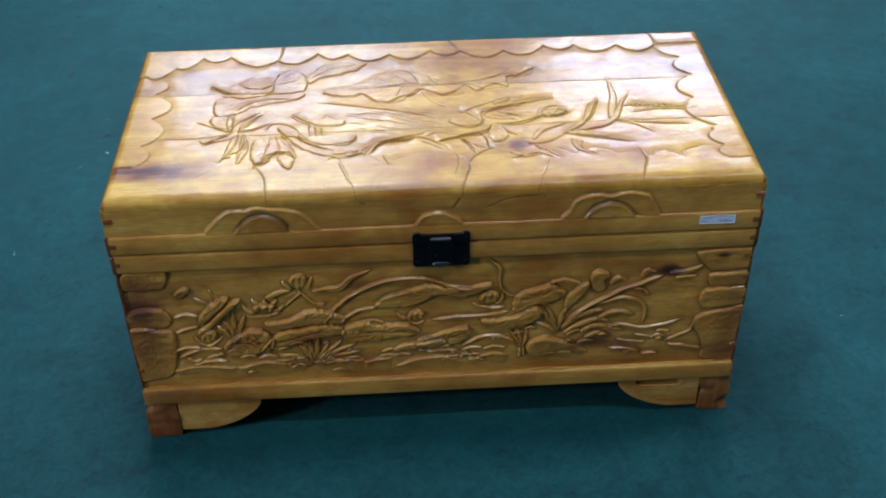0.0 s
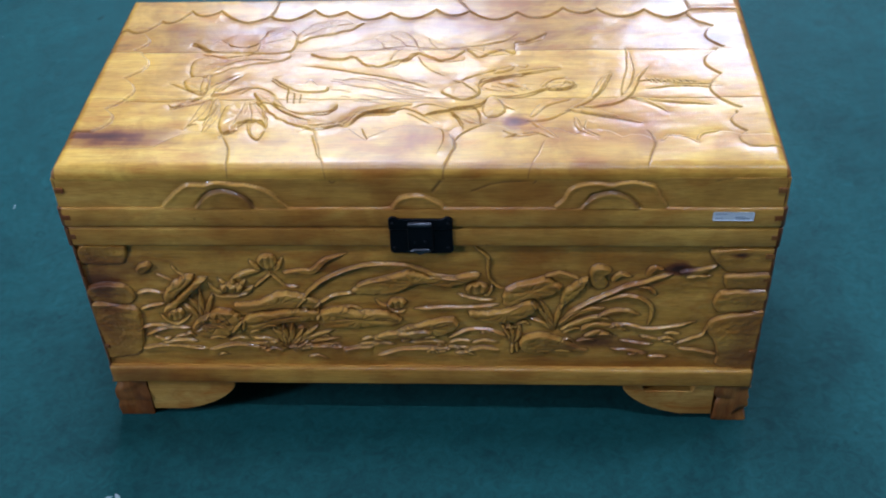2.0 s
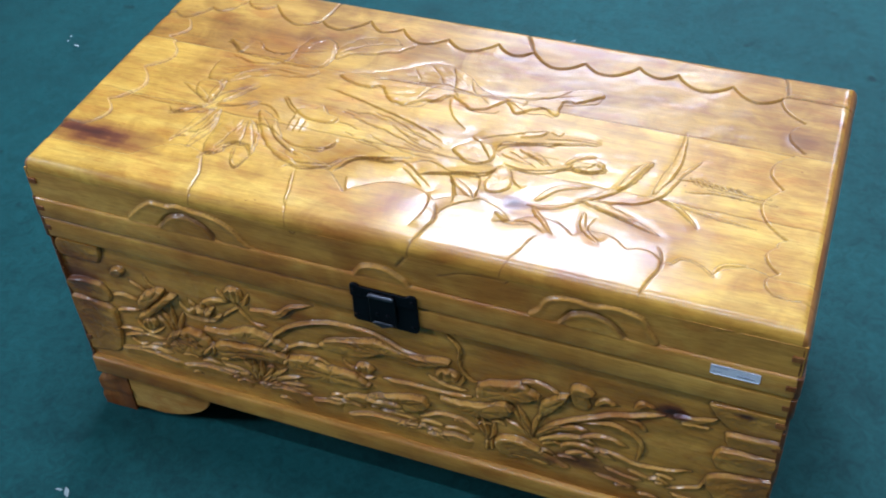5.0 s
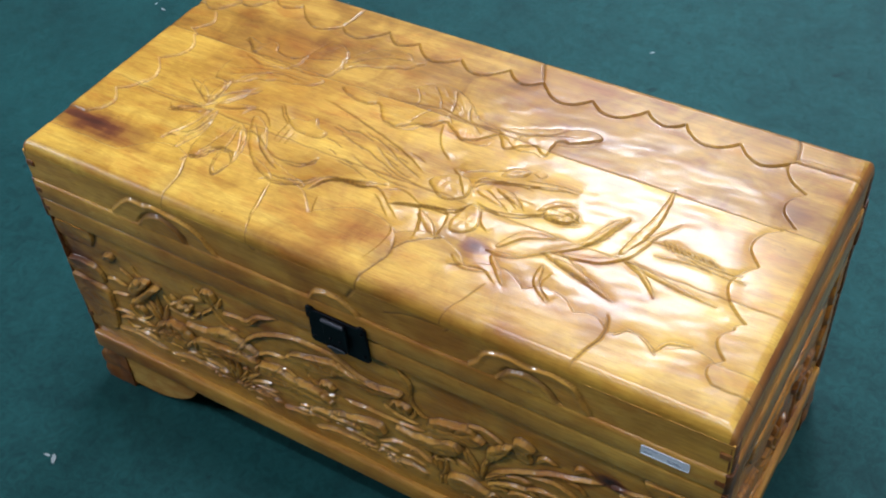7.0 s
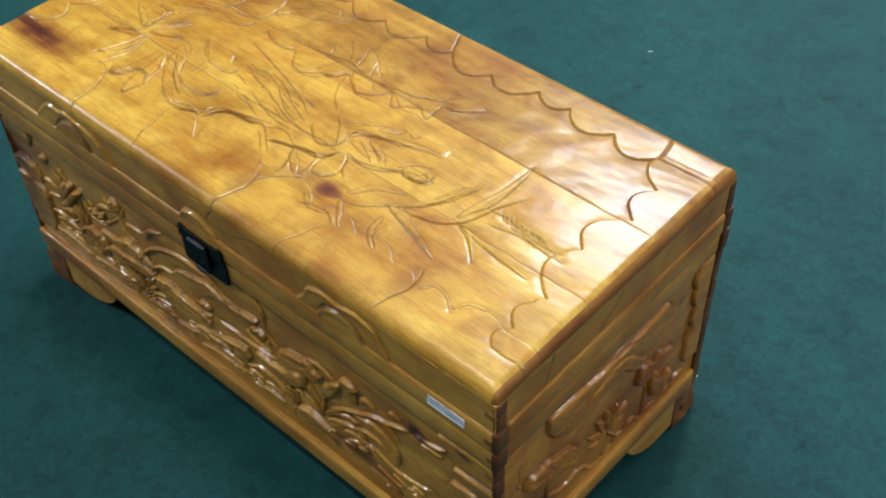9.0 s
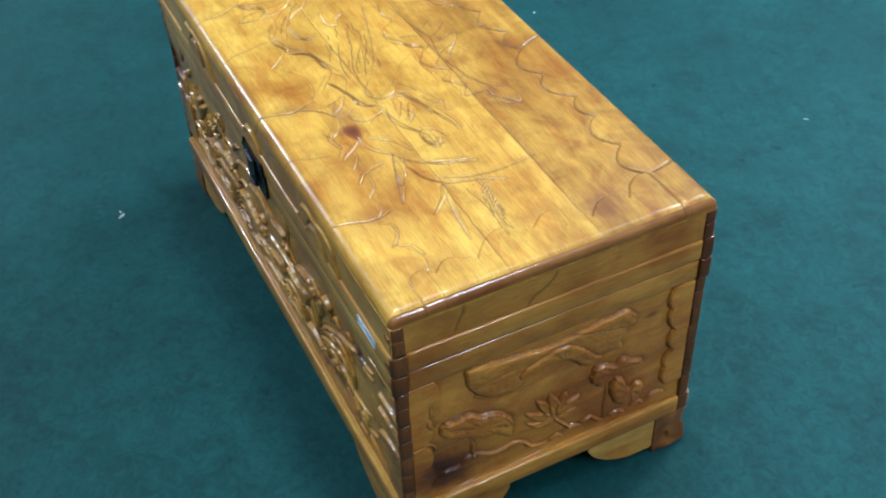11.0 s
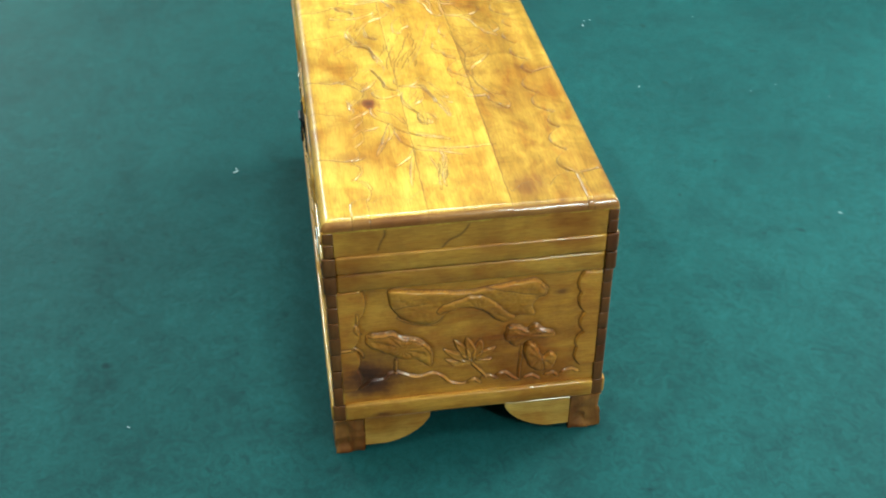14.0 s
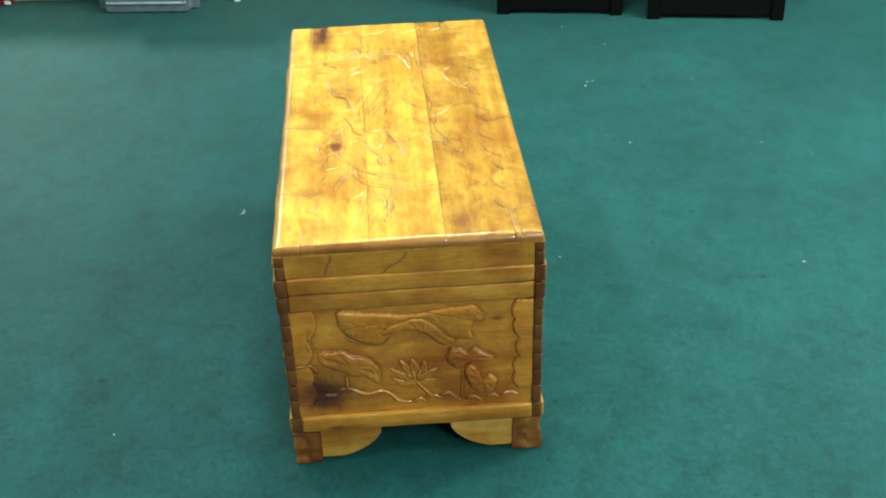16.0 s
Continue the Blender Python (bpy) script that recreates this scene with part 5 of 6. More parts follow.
TOP.pad("seed_pod", [(-0.198, -0.039), (-0.185, -0.051), (-0.16, -0.052), (-0.142, -0.048), (-0.141, -0.036), (-0.156, -0.033), (-0.169, -0.018), (-0.178, -0.029), (-0.191, -0.03)], 0.004, 0.008)
TOP.step([(-0.216, -0.078), (-0.202, -0.101), (-0.181, -0.114), (-0.166, -0.124)], 0.0034, 0.012)
TOP.step([(-0.159, -0.111), (-0.132, -0.106), (-0.119, -0.083)], 0.003, 0.01)
TOP.step([(-0.166, -0.138), (-0.127, -0.137), (-0.108, -0.127), (-0.099, -0.116)], 0.0034, 0.014)
TOP.step([(-0.102, -0.143), (-0.089, -0.118), (-0.072, -0.106), (-0.042, -0.103), (-0.02, -0.096), (0.004, -0.113), (0.03, -0.132)], 0.0036, 0.016)
TOP.step([(-0.08, -0.144), (-0.075, -0.158), (-0.069, -0.172)], 0.0022, 0.012)
TOP.step([(-0.187, 0.021), (-0.148, 0.015), (-0.102, 0.002), (-0.053, -0.014), (-0.02, -0.026), (0.015, -0.046)], 0.0034, 0.01)
TOP.groove([(-0.101, -0.008), (-0.06, -0.021), (-0.026, -0.038), (0.019, -0.058)], 0.0022, 0.0016)
TOP.groove([(-0.123, -0.019), (-0.1, -0.016), (-0.073, -0.023)], 0.0022, 0.0016)
TOP.groove([(-0.092, -0.037), (-0.064, -0.044), (-0.016, -0.063), (0.029, -0.07)], 0.0022, 0.0016)
TOP.groove([(-0.086, -0.058), (-0.03, -0.076), (0.018, -0.081)], 0.0022, 0.0016)
TOP.groove([(-0.099, -0.075), (-0.071, -0.079), (-0.04, -0.09)], 0.002, 0.0014)
TOP.groove([(-0.067, -0.027), (-0.025, -0.053), (0.007, -0.062)], 0.002, 0.0014)
TOP.step([(-0.02, -0.1), (0.011, -0.086), (0.048, -0.098), (0.076, -0.093), (0.087, -0.11), (0.084, -0.133)], 0.003, 0.01)
TOP.step([(0.042, -0.098), (0.057, -0.12), (0.065, -0.142)], 0.0028, 0.01)
TOP.pad("carved_leaf", [(0.091, -0.094), (0.102, -0.066), (0.117, -0.081), (0.122, -0.104), (0.107, -0.118), (0.095, -0.116)], 0.0036, 0.007)
TOP.step([(0.083, -0.036), (0.089, -0.021), (0.105, -0.017), (0.122, -0.012)], 0.0028, 0.009)
TOP.step([(0.044, -0.021), (0.058, -0.03), (0.072, -0.048), (0.084, -0.062)], 0.0028, 0.009)
TOP.step([(0.2, -0.051), (0.212, -0.03), (0.224, -0.044)], 0.003, 0.01)
TOP.step([(-0.149, -0.159), (-0.14, -0.19), (-0.128, -0.224)], 0.002, 0.01)
TOP.step([(0.007, -0.114), (0.037, -0.101), (0.086, -0.087), (0.098, -0.065)], 0.0034, 0.012)
TOP.step([(0.086, -0.041), (0.095, -0.026), (0.128, -0.013), (0.154, -0.01)], 0.003, 0.01)
TOP.step([(0.098, -0.06), (0.123, -0.067), (0.152, -0.059), (0.178, -0.048), (0.187, -0.035)], 0.0034, 0.01)
TOP.step([(0.1, -0.036), (0.12, -0.044), (0.145, -0.06)], 0.0028, 0.008)
TOP.step([(0.123, -0.033), (0.151, -0.05)], 0.0028, 0.008)
TOP.pad("flower_ball", [(0.185, -0.046), (0.184, -0.033), (0.197, -0.022), (0.221, -0.025), (0.222, -0.04), (0.205, -0.049)], 0.0044, 0.008)
TOP.step([(0.143, -0.011), (0.169, 0.002), (0.209, 0.008)], 0.0026, 0.007)
TOP.step([(0.14, 0.016), (0.152, 0.013), (0.156, 0.023)], 0.0026, 0.007)
TOP.pad("carved_leaf", [(0.047, -0.11), (0.057, -0.108), (0.075, -0.12), (0.085, -0.136), (0.074, -0.133), (0.061, -0.123)], 0.0036, 0.007)
TOP.step([(0.12, -0.17), (0.142, -0.161), (0.164, -0.158), (0.187, -0.171)], 0.003, 0.01)
TOP.step([(0.253, -0.165), (0.234, -0.149), (0.237, -0.123)], 0.0026, 0.01)
TOP.pad("long_leaf", [(0.213, -0.1), (0.235, -0.095), (0.257, -0.102), (0.282, -0.119), (0.267, -0.117), (0.239, -0.11)], 0.004, 0.007)
TOP.pad("long_leaf", [(0.248, -0.068), (0.252, -0.044), (0.261, -0.021), (0.279, -0.002), (0.273, -0.026), (0.262, -0.053)], 0.004, 0.007)
TOP.step([(-0.348, 0.06), (-0.321, 0.047), (-0.29, 0.047), (-0.263, 0.066), (-0.263, 0.098)], 0.003, 0.012)
TOP.step([(-0.257, -0.086), (-0.223, -0.084), (-0.181, -0.104), (-0.15, -0.107), (-0.123, -0.097), (-0.121, -0.078)], 0.003, 0.012)
TOP.step([(-0.279, -0.173), (-0.276, -0.159), (-0.256, -0.148), (-0.26, -0.131)], 0.003, 0.012)
TOP.step([(-0.168, -0.156), (-0.159, -0.146), (-0.142, -0.148), (-0.113, -0.137), (-0.086, -0.11), (-0.04, -0.099), (-0.023, -0.092)], 0.0028, 0.01)

# chisel marks left on the cut-back ground
for board, depth in ((FRONT, 0.00035), (END, 0.0003), (TOP, 0.00003)):
    board.H += depth * board.tool

# small ripples and tufts that fill the pond along the bottom of the front
rp = random.Random(21)
for _ in range(44):
    u, v = rp.uniform(-0.40, 0.41), rp.uniform(0.128, 0.200) + rp.uniform(0, 0.03) * rp.random()
    run = rp.uniform(0.014, 0.034)
    FRONT.blade("ripple", [(u, v), (u + 0.5 * run, v + rp.uniform(0.001, 0.006)), (u + run, v + rp.uniform(-0.004, 0.003))], rp.uniform(0.0032, 0.0055), 0.0042)

# uneven ground between the carved forms of the lid, worked over by hand
worked = smooth((np.minimum(0.45 - np.abs(TOP.U), np.minimum(TOP.V + 0.16, 0.18 - TOP.V))) / 0.03)
uneven = np.random.RandomState(77)
TOP.H += worked * (0.0003 * TOP.grainy(uneven, 0.026) + 0.0001 * TOP.grainy(uneven, 0.011))

# rounded edge of the lid's top
RADIUS = 0.0170
inset = np.minimum(np.minimum(TOP.U - TOP.u[0], TOP.u[-1] - TOP.U), np.minimum(TOP.V - TOP.v[0], TOP.v[-1] - TOP.V))
fall = RADIUS - np.sqrt(np.clip(RADIUS ** 2 - np.clip(RADIUS - inset, 0, None) ** 2, 0, None))
TOP.H *= smooth(inset / 0.010 + 0.25)
TOP.owner[inset < 0.004] = 0


def on_lid(u, v, h, R=0.006):
    """The lid's plan, with its corners rounded off."""
    cu, cv = 0.5 * (TOP.u[0] + TOP.u[-1]), 0.5 * (TOP.v[0] + TOP.v[-1])
    pu = np.clip(np.abs(u - cu) - (0.5 * (TOP.u[-1] - TOP.u[0]) - R), 0, None)
    pv = np.clip(np.abs(v - cv) - (0.5 * (TOP.v[-1] - TOP.v[0]) - R), 0, None)
    k = np.maximum(pu, pv) / np.maximum(np.hypot(pu, pv), 1e-9)
    k = np.where(np.minimum(pu, pv) > 0, k, 1.0)
    return u + np.sign(u - cu) * pu * (k - 1), v + np.sign(v - cv) * pv * (k - 1), 0.4985 + h


TOP.build("top_plank", on_lid, 0.020, [TOP_FRONT, TOP_MIDDLE, TOP_BACK, LID_EDGE, LID_EDGE],
          lambda u, v: np.where(u > 0.4945, 3, np.where(u < -0.4955, 4, (v > -0.071).astype(int) + (v > 0.063))), chest, "carved golden lacquered lid plank", fall, {3: "end_edge", 4: "end_edge"})
FRONT.build("front_board", lambda u, v, h: (u, -0.2352 - h, v), 0.016, [PANEL_X], lambda u, v: (u * 0).astype(int), chest, "front board carved with a lotus pond")
LID.build("lid_front_board", lambda u, v, h: (u, -0.2400 - h, v), 0.016, [WOOD_X], lambda u, v: (u * 0).astype(int), chest)
END.build("end_board", lambda u, v, h: (0.4985 + h, u, v), 0.016, [PANEL_Y], lambda u, v: (u * 0).astype(int), chest, "end board carved with lotus leaves")
LIDEND.build("lid_end_board", lambda u, v, h: (0.5028 + h, u, v), 0.016, [WOOD_Y], lambda u, v: (u * 0).astype(int), chest)


def worn_bar(name, dims, mat, bevel=0.0045, label="", amount=0.0007, seed=0):
    """A planed strip with slightly uneven faces and rounded edges."""
    x0, x1, y0, y1, z0, z1 = dims
    bm = box(*dims)
    long_axis = 0 if x1 - x0 > y1 - y0 else 1
    edges = [e for e in bm.edges if abs((e.verts[0].co - e.verts[1].co)[long_axis]) > 0.03]
    bmesh.ops.subdivide_edges(bm, edges=edges, cuts=40, use_grid_fill=True)
    for v in bm.verts:
        c = v.co[long_axis]
        wob = noise.noise((c * 9 + seed, v.co.z * 6, seed * 1.7)) * amount
        v.co.z += wob
        v.co[1 - long_axis] += noise.noise((c * 7, v.co.z * 40, seed * 2.3 + 5)) * amount * 0.6
    sharp = [e for e in bm.edges if len(e.link_faces) == 2 and e.calc_face_angle() > 0.7]
    bmesh.ops.bevel(bm, geom=sharp, offset=bevel, segments=3, profile=0.5, affect="EDGES")
    for f in bm.faces:
        f.smooth = True
    ob = part(name, bm, mat, chest, label)
    ob.data.set_sharp_from_angle(angle=radians(50))
    return ob


# strips round the lid, the body and the base: front, back, both ends
for nm, z0, z1, out, seed in (("lid_rim", 0.3985, 0.4330, 0.0042, 1), ("body_rim", 0.3610, 0.3965, 0.0020, 2), ("base_rail", 0.0790, 0.1140, 0.0056, 3)):
    worn_bar(nm, (-0.502, 0.502, -0.2395 - out, -0.222, z0, z1), WOOD_X, seed=seed)
    worn_bar(nm, (-0.502, 0.502, 0.220, 0.2370 + out, z0, z1), WOOD_X, seed=seed + 4)
    worn_bar(nm, (0.485, 0.5020 + min(out, 0.0042), -0.2215, 0.2195, z0, z1), WOOD_Y, seed=seed + 8)
    worn_bar(nm, (-0.5020 - out, -0.485, -0.2215, 0.2195, z0, z1), WOOD_Y, seed=seed + 12)
part("back_board", box(-0.5, 0.5, 0.220, 0.2365, 0.114, 0.361, 0.001), WOOD_X, chest)
part("lid_back_board", box(-0.502, 0.502, 0.221, 0.2365, 0.433, 0.4820, 0.001), WOOD_X, chest)
part("end_board", box(-0.5, -0.484, -0.2215, 0.2195, 0.114, 0.361, 0.001), WOOD_Y, chest)
part("lid_end_board", box(-0.5028, -0.486, -0.2215, 0.2195, 0.433, 0.4820, 0.001), WOOD_Y, chest)
part("bottom_board", box(-0.486, 0.486, -0.222, 0.220, 0.082, 0.094), WOOD_X, chest)

# box joints at the corners: the dark end grain of the long boards
rj = random.Random(4)


def finger(sx, sy, z0, z1, out, front):
    """The end of a long board at a corner: a block with a well rounded outer edge."""
    xa, xb = sorted((sx * 0.4985, sx * (0.5000 + out)))
    ya, yb = (-0.2392 - front, -0.2220 + rj.uniform(-0.0012, 0.0012)) if sy < 0 else (0.2200 + rj.uniform(-0.0012, 0.0012), 0.2362 + front)
    bm = box(xa, xb, ya, yb, z0, z1)
    corner = [e for e in bm.edges if abs(e.verts[0].co.z - e.verts[1].co.z) > 0.005 and all(v.co.x * sx > abs(0.4995) and v.co.y * sy > 0.23 for v in e.verts)]
    bmesh.ops.bevel(bm, geom=corner, offset=min(0.0058, abs(xb - xa) * 0.9), segments=4, profile=0.5, affect="EDGES")
    rim = [e for e in bm.edges if e.calc_face_angle(0) > 0.9]
    bmesh.ops.bevel(bm, geom=rim, offset=0.0011, segments=2, profile=0.5, affect="EDGES")
    for f in bm.faces:
        f.smooth = True
    ob = part("finger_joint", bm, WOOD_DARK, chest)
    ob.data.set_sharp_from_angle(angle=radians(50))


for sx in (1, -1):
    for sy in (-1, 1):
        for z0, z1 in ((0.1150, 0.1562), (0.1578, 0.1930), (0.1942, 0.2304), (0.2322, 0.2660), (0.2672, 0.2984), (0.3000, 0.3320), (0.3332, 0.3596),
                       (0.3620, 0.3954), (0.3992, 0.4322), (0.4342, 0.4580), (0.4592, 0.4800), (0.0796, 0.1136)):
            out = (0.0036 if z0 < 0.08 else 0.0040 if z0 < 0.36 else 0.0062 if z0 < 0.434 else 0.0044) + rj.uniform(-0.0008, 0.0008)
            finger(sx, sy, z0, z1, out, 0.0034 if 0.36 < z0 < 0.4338 or z0 < 0.09 else 0.0008)
for sx, z in ((1, 0.462), (1, 0.416), (1, 0.379), (1, 0.343), (-1, 0.462), (-1, 0.416), (-1, 0.379), (-1, 0.155), (1, 0.15), (1, 0.30)):
    y = -0.2446 if 0.398 < z < 0.433 else (-0.2424 if z > 0.36 else -0.2405)
    xa, xb = sorted((sx * 0.5012, sx * (0.490 + 0.002 * math.sin(z * 90))))
    part("dowel_end", box(xa, xb, y, -0.230, z - 0.004, z + 0.0045, 0.0008, 1), WOOD_FOOT, chest)


# feet: a corner block with two curved brackets
def bracket_outline(a, b, notch=False):
    """From the block at a to the free tip at b; v is the height."""
    w = b - a
    low = [(a, 0.0125), (a + 0.36 * w, 0.0125)]
    arc = []
    for s in np.linspace(0.1, 1, 9):
        arc.append((a + (0.36 + 0.64 * (0.62 * math.sin(s * math.pi / 2) + 0.38 * s)) * w, 0.0125 + 0.056 * (0.6 * (1 - math.cos(s * math.pi / 2)) + 0.4 * s)))
    top = [(b, 0.0785)]
    if notch:
        top += [(a + 0.80 * w, 0.0780), (a + 0.76 * w, 0.0655), (a + 0.25 * w, 0.0640), (a + 0.21 * w, 0.0780)]
    return low + arc + top + [(a, 0.0785)]


for sx in (1, -1):
    for sy in (-1, 1):
        x_out, y_out = sx * 0.5045, (-0.2425 if sy < 0 else 0.2385)
        x_in, y_in = sx * 0.4500, (-0.190 if sy < 0 else 0.182)
        bm = box(*sorted((x_out, x_in)), *sorted((y_out, y_in)), 0.0, 0.0785)
        bmesh.ops.subdivide_edges(bm, edges=bm.edges[:], cuts=14, use_grid_fill=True)
        cx, cy = (x_out + x_in) / 2, (y_out + y_in) / 2
        for v in bm.verts:
            keep = 0.0 if v.co.z > 0.078 else 1.0
            rough = noise.noise(Vector((v.co.x * 45, v.co.y * 45, v.co.z * 55)) + Vector((sx * 3, sy * 5, 0)))
            chip = max(0.0, noise.noise(Vector((v.co.x * 26, v.co.y * 26, v.co.z * 24)) + Vector((sx * 7, sy * 2, 4))) - 0.12)
            notch = math.exp(-((v.co.z - 0.040 - 0.008 * sx) / 0.0035) ** 2) * (0.4 + chip)
            pull = (0.0030 * rough + 0.018 * chip + 0.004 * notch) * keep
            v.co.x -= pull * (1 if v.co.x > cx else -1)
            v.co.y -= pull * (1 if v.co.y > cy else -1)
            if v.co.z < 0.0005:
                k = max(abs(v.co.x - cx) / 0.027, abs(v.co.y - cy) / 0.027)
                v.co.z += 0.004 * chip * k + (0.0015 if k > 0.95 else 0)
        for f in bm.faces:
            f.smooth = True
        block = part("foot_block", bm, WOOD_FOOT, chest, "rough brown end-grain foot block")
        block.data.set_sharp_from_angle(angle=radians(45))
        y_face = -0.2405 if sy < 0 else 0.2375
        bm = extruded(bracket_outline(sx * 0.4495, sx * 0.3075, sx > 0 and sy < 0), 0.018, lambda u, v, w: (u, y_face + (w if sy < 0 else -w), v))
        part("foot_bracket", bm, WOOD_PALE, chest, "pale curved foot bracket")
        x_face = sx * 0.5030
        tip = -0.072 if sy < 0 else 0.062
        bm = extruded(bracket_outline(y_in + (0.0005 if sy < 0 else -0.0005), tip), 0.018, lambda u, v, w: (x_face - sx * w, u, v))
        part("foot_bracket", bm, WOOD_PALE_Y, chest, "pale curved foot bracket")


# the black iron lock plate, set across the joint of lid and body
def chamfered(x0, x1, z0, z1, c):
    return [(x0 + c, z0), (x1 - c, z0), (x1, z0 + c), (x1, z1 - c), (x1 - c, z1), (x0 + c, z1), (x0, z1 - c), (x0, z0 + c)]


lock = part("lock_plate", extruded([(-0.040, 0.3975), (-0.040, 0.416), (-0.036, 0.420), (-0.030, 0.420), (-0.026, 0.4165), (0.036, 0.4165), (0.040, 0.420), (0.046, 0.420), (0.050, 0.416), (0.050, 0.3975)],
            0.004, lambda u, v, w: (u, -0.2432 - w, v)), IRON, chest, "black iron lock plate")
part("lower_plate", extruded([(-0.036, 0.352), (0.046, 0.352), (0.050, 0.357), (0.049, 0.3965), (-0.039, 0.3965), (-0.040, 0.357)], 0.004, lambda u, v, w: (u, -0.2408 - w, v)), IRON, lock)
part("hasp", extruded(chamfered(-0.014, 0.022, 0.360, 0.4135, 0.004), 0.003, lambda u, v, w: (u, -0.2474 - w, v)), IRON, lock)
pin = rings([(0.0026, -0.016), (0.0030, -0.014), (0.0030, 0.014), (0.0026, 0.016)], 12)
bmesh.ops.transform(pin, matrix=pose(0.004, -0.2512, 0.4105, 0, 90, 0), verts=pin.verts[:])
part("hinge_pin", pin, STEEL, lock, "worn bright hinge pin")
part("catch", extruded([(-0.011, 0.3625), (0.003, 0.3555), (0.019, 0.3625), (0.014, 0.3665), (-0.006, 0.3665)], 0.0025, lambda u, v, w: (u, -0.2504 - w, v)), STEEL, lock, "worn steel catch")
for rx, rz in ((-0.034, 0.4095), (0.044, 0.4095), (-0.033, 0.3635), (0.043, 0.3635), (-0.003, 0.379), (0.011, 0.379)):
    rv = rings([(0.0026, 0), (0.0024, 0.001), (0.0014, 0.0018), (0.0004, 0.0021)], 10)
    y = -0.2504 if abs(rx - 0.004) < 0.01 else (-0.2472 if rz > 0.4 else -0.2448)
    bmesh.ops.transform(rv, matrix=pose(rx, y, rz, 90, 0, 0), verts=rv.verts[:])
    part("rivet", rv, IRON, lock)

sticker = part("price_sticker", extruded(chamfered(0.4055, 0.4615, 0.4125, 0.4275, 0.0012), 0.0006, lambda u, v, w: (u, -0.2437 - w, v)), PAPER, chest, "small white paper sticker with faint print")
for bx, bz, bl in ((0.409, 0.4235, 0.016), (0.409, 0.4165, 0.010), (0.436, 0.4160, 0.020), (0.436, 0.4185, 0.014)):
    part("print_bar", box(bx, bx + bl, -0.2447, -0.2442, bz, bz + 0.0015), INK, sticker)


# ---- far side of the room ----
def set_down(ob, x, y, turn):
    ob.matrix_world = pose(x, y, 0, 0, 0, turn)
    return ob


def black_cabinet(x, y, turn, width, label):
    """Local y runs along the front, local -x into the cabinet."""
    cab = new("black_cabinet")
    tagged(cab, label, "cabinet", "black cabinets in a row")
    d, h = 0.36, 0.62
    for lx in (0.0, -d + 0.045):
        for ly in (0.0, width - 0.045):
            part("leg", box(lx - 0.045, lx, ly, ly + 0.045, 0, h, 0.004), BLACK_LACQUER, cab)
    part("apron", box(-0.028, -0.008, 0.045, width - 0.045, 0.016, 0.083, 0.002), BLACK_LACQUER, cab)
    part("bottom_rail", box(-0.034, -0.004, 0.045, width - 0.045, 0.084, 0.087, 0.001), TRIM, cab, "pale worn edge strip")
    part("door", box(-0.030, -0.012, 0.047, width - 0.047, 0.088, h - 0.05, 0.003), MAROON, cab, "dark reddish door panel")
    for ly in (0.006, width - 0.024):
        part("side_panel", box(-d + 0.002, -0.047, ly, ly + 0.018, 0.03, h - 0.02, 0.002), BLACK_LACQUER, cab)
    part("back_panel", box(-d - 0.040, -d - 0.025, 0.046, width - 0.046, 0.03, h - 0.02, 0.002), BLACK_LACQUER, cab)
    part("tabletop", box(-d - 0.05, 0.012, -0.012, width + 0.012, h, h + 0.025, 0.005), BLACK_LACQUER, cab)
    return set_down(cab, x, y, turn)


TRIM = plain("worn_trim", (0.3, 0.24, 0.2), 0.4)
MAROON = plain("dark_maroon_lacquer", (0.012, 0.004, 0.0035), 0.35, spec=0.2)
CREAM = plain("cream_board", (0.72, 0.66, 0.52), 0.5, vary=0.1)
WHITE_METAL = plain("white_metal", (0.82, 0.84, 0.84), 0.4, vary=0.05)
RED_LACQUER = plain("red_lacquer", (0.22, 0.012, 0.010), 0.3, coat=0.3)
black_cabinet(-1.775, 0.415, -9.5, 0.45, "black lacquered cabinet on square legs beside its pair")
black_cabinet(-1.655, 0.940, -9.5, 0.475, "wider black lacquered cabinet on square legs, dark red door")


def storage_tote(x, y, turn):
    tote = tagged(new("storage_tote"), "grey ribbed plastic storage tote standing on the carpet", "storage box")
    w, d, h = 0.39, 0.10, 0.34
    bm = box(-d, 0, 0, w, 0.0, h)
    up = [e for e in bm.edges if abs(e.verts[0].co.z - e.verts[1].co.z) > 0.1]
    bmesh.ops.bevel(bm, geom=up, offset=0.035, segments=5, affect="EDGES")
    for v in bm.verts:
        k = (h - v.co.z) / h
        v.co.y += (w / 2 - v.co.y) * 0.05 * k
    rim = [e for e in bm.edges if abs(e.verts[0].co.z) < 1e-5 and abs(e.verts[1].co.z) < 1e-5]
    bmesh.ops.bevel(bm, geom=rim, offset=0.008, segments=3, affect="EDGES")
    part("tub", bm, GREY_PLASTIC, tote)
    for z in (0.035, 0.075, 0.115, 0.155):
        part("rib", box(-0.004, 0.005, 0.045, w - 0.045, z, z + 0.010, 0.003), PALE_GREY, tote)
    part("lid", box(-d - 0.01, 0.012, -0.01, w + 0.01, h, h + 0.02, 0.006), GREY_PLASTIC, tote)
    return set_down(tote, x, y, turn)


PALE_GREY = plain("pale_grey_plastic", (0.36, 0.40, 0.44), 0.35)
storage_tote(-1.990, -1.060, -6.3)

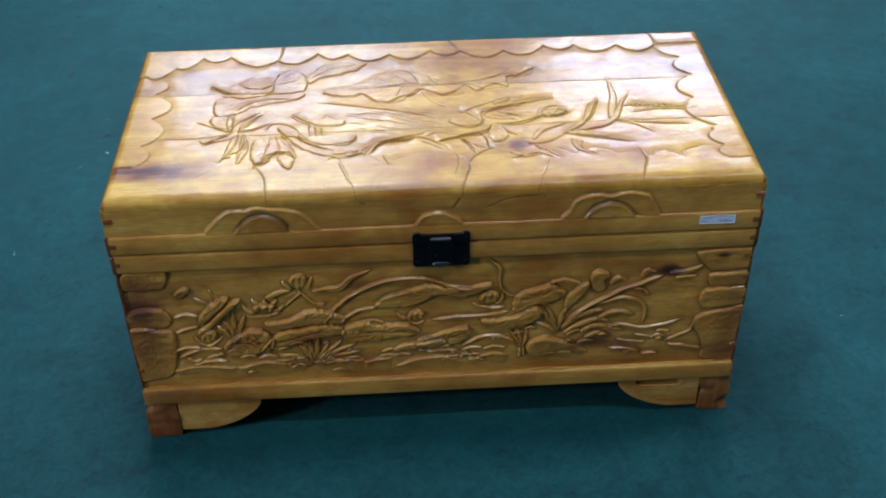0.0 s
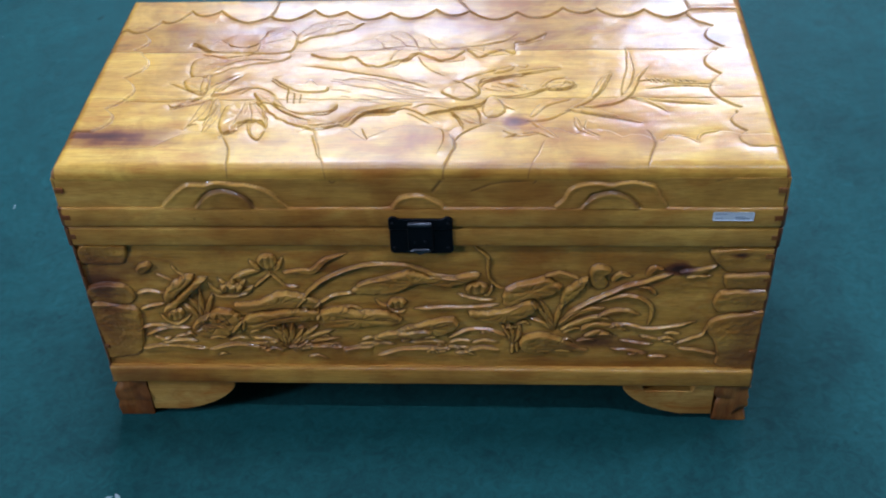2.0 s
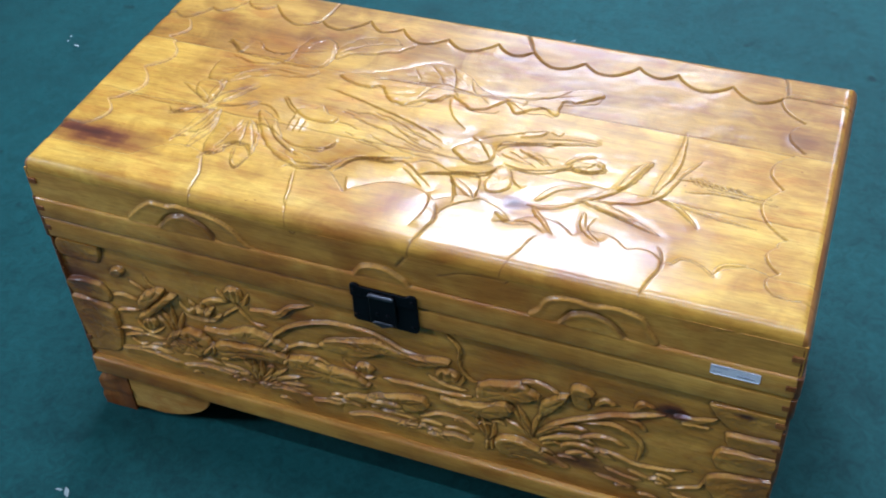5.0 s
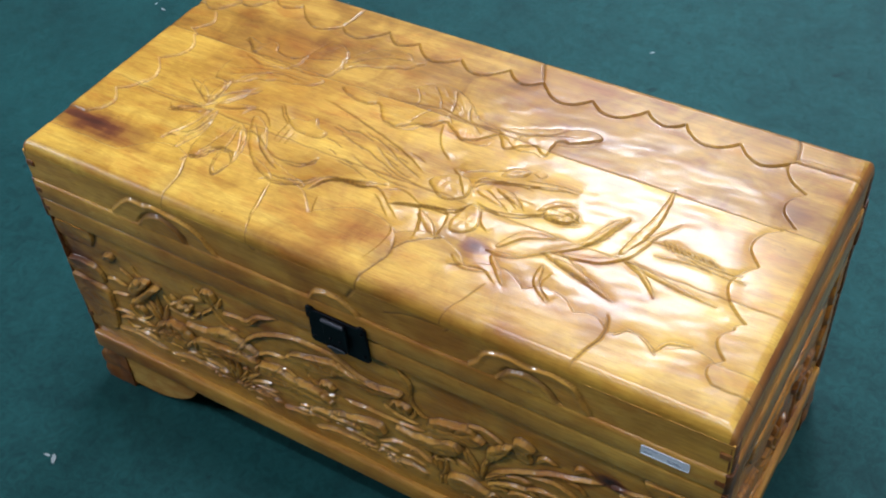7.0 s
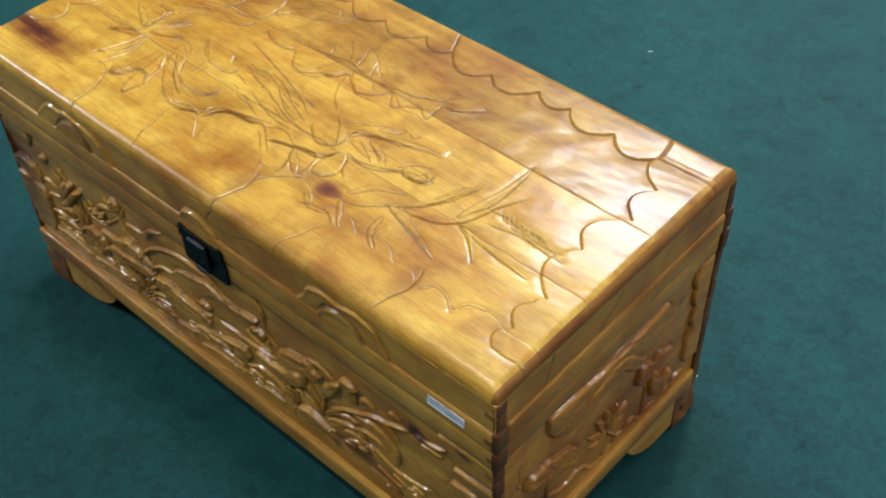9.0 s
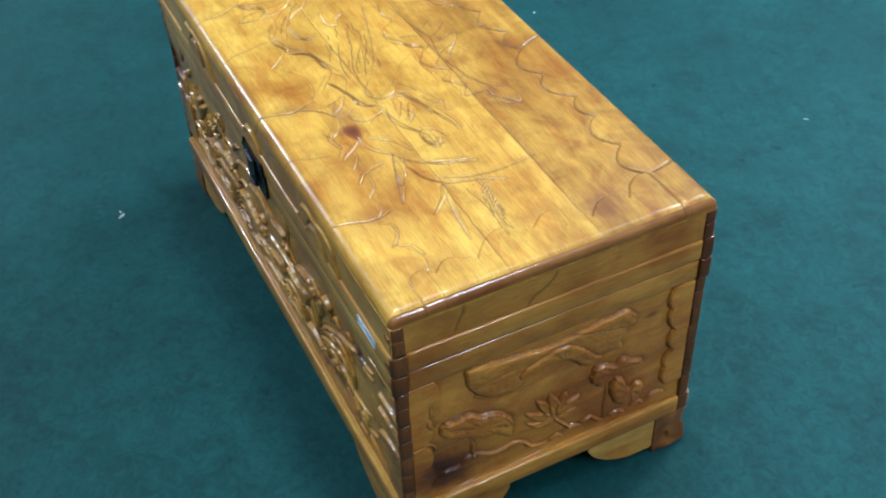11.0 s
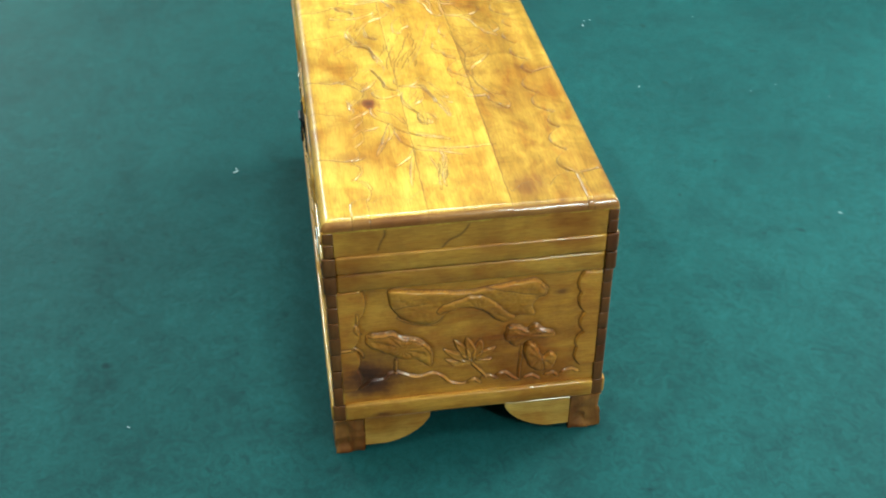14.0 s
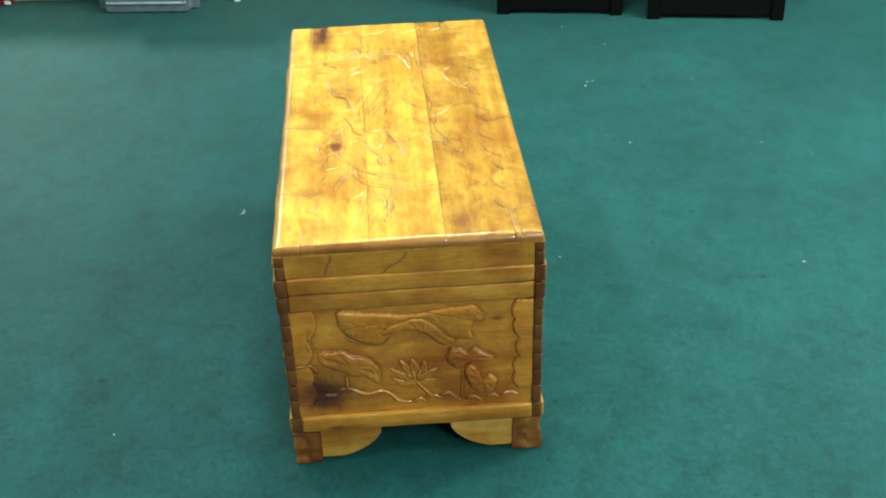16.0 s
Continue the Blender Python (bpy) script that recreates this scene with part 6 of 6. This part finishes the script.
shelf = tagged(new("shelf_unit"), "low cream shelf on thin white metal uprights", "shelf")
part("bottom_shelf", box(-0.36, -0.02, 0, 1.75, 0.006, 0.075, 0.003), CREAM, shelf)
part("upper_shelf", box(-0.36, -0.02, 0, 1.75, 0.42, 0.445, 0.003), CREAM, shelf)
for ly in (0.02, 1.115, 1.72):
    for lx in (-0.36, -0.005):
        part("upright", box(lx - 0.008, lx + 0.010, ly, ly + 0.022, 0, 0.6, 0.002), WHITE_METAL, shelf)
set_down(shelf, -2.165, -1.66, -6.0)

red_box = tagged(new("red_box"), "dark red lacquered box with a painted white highlight by the shelf", "box")
part("case", box(-0.10, 0, -0.22, 0, 0, 0.16, 0.008), RED_LACQUER, red_box)
# highlight on the box's lower corner, put in as a small white piece
part("corner_glint", box(-0.002, 0.002, -0.030, -0.006, 0.004, 0.018, 0.001), PAPER, red_box, "white corner highlight made as a flat piece")
part("lid", box(-0.105, 0.005, -0.225, 0.005, 0.16, 0.18, 0.006), RED_LACQUER, red_box)
set_down(red_box, -2.125, -1.395, -6.0)


# ---- lint and crumbs on the carpet ----
def lint(x, y, size, turn, seed):
    r = random.Random(seed)
    bm = bmesh.new()
    bmesh.ops.create_icosphere(bm, subdivisions=2, radius=1)
    stretch = r.uniform(1.2, 3.2)
    for v in bm.verts:
        v.co *= 1 + 0.5 * noise.noise(v.co * 1.5 + Vector((seed, 0, 0)))
        v.co = Vector((v.co.x * size * stretch, v.co.y * size, (v.co.z + 0.9) * size * 0.35))
    low = min(v.co.z for v in bm.verts)
    for v in bm.verts:
        v.co.z -= low
    ob = part("lint", bm, LINT)
    tagged(ob, "white crumb of lint lying on the carpet", "lint", "lint on the carpet")
    return set_down(ob, x, y, turn)


for i, (x, y, size) in enumerate(((-1.46, 0.748, 0.005), (-0.078, 0.968, 0.0042), (-0.167, 0.384, 0.003), (-0.738, 0.682, 0.006), (-0.483, -0.411, 0.005),
                                  (0.38, -0.614, 0.0035), (-1.166, 0.636, 0.005), (-1.629, 0.629, 0.006), (-1.144, 0.969, 0.0035), (-0.693, 1.055, 0.003),
                                  (-0.609, 1.174, 0.003), (-0.668, 0.976, 0.0028), (-0.867, 0.3, 0.0035), (-0.868, 0.308, 0.003), (-1.121, 0.978, 0.002), (-0.764, 0.837, 0.002), (-0.791, 0.626, 0.002), (-1.17, 0.654, 0.005), (-0.469, -0.412, 0.008), (-1.135, 0.624, 0.006), (0.789, -0.012, 0.003))):
    lint(x, y, size * 0.42, i * 47 % 180, i + 1)
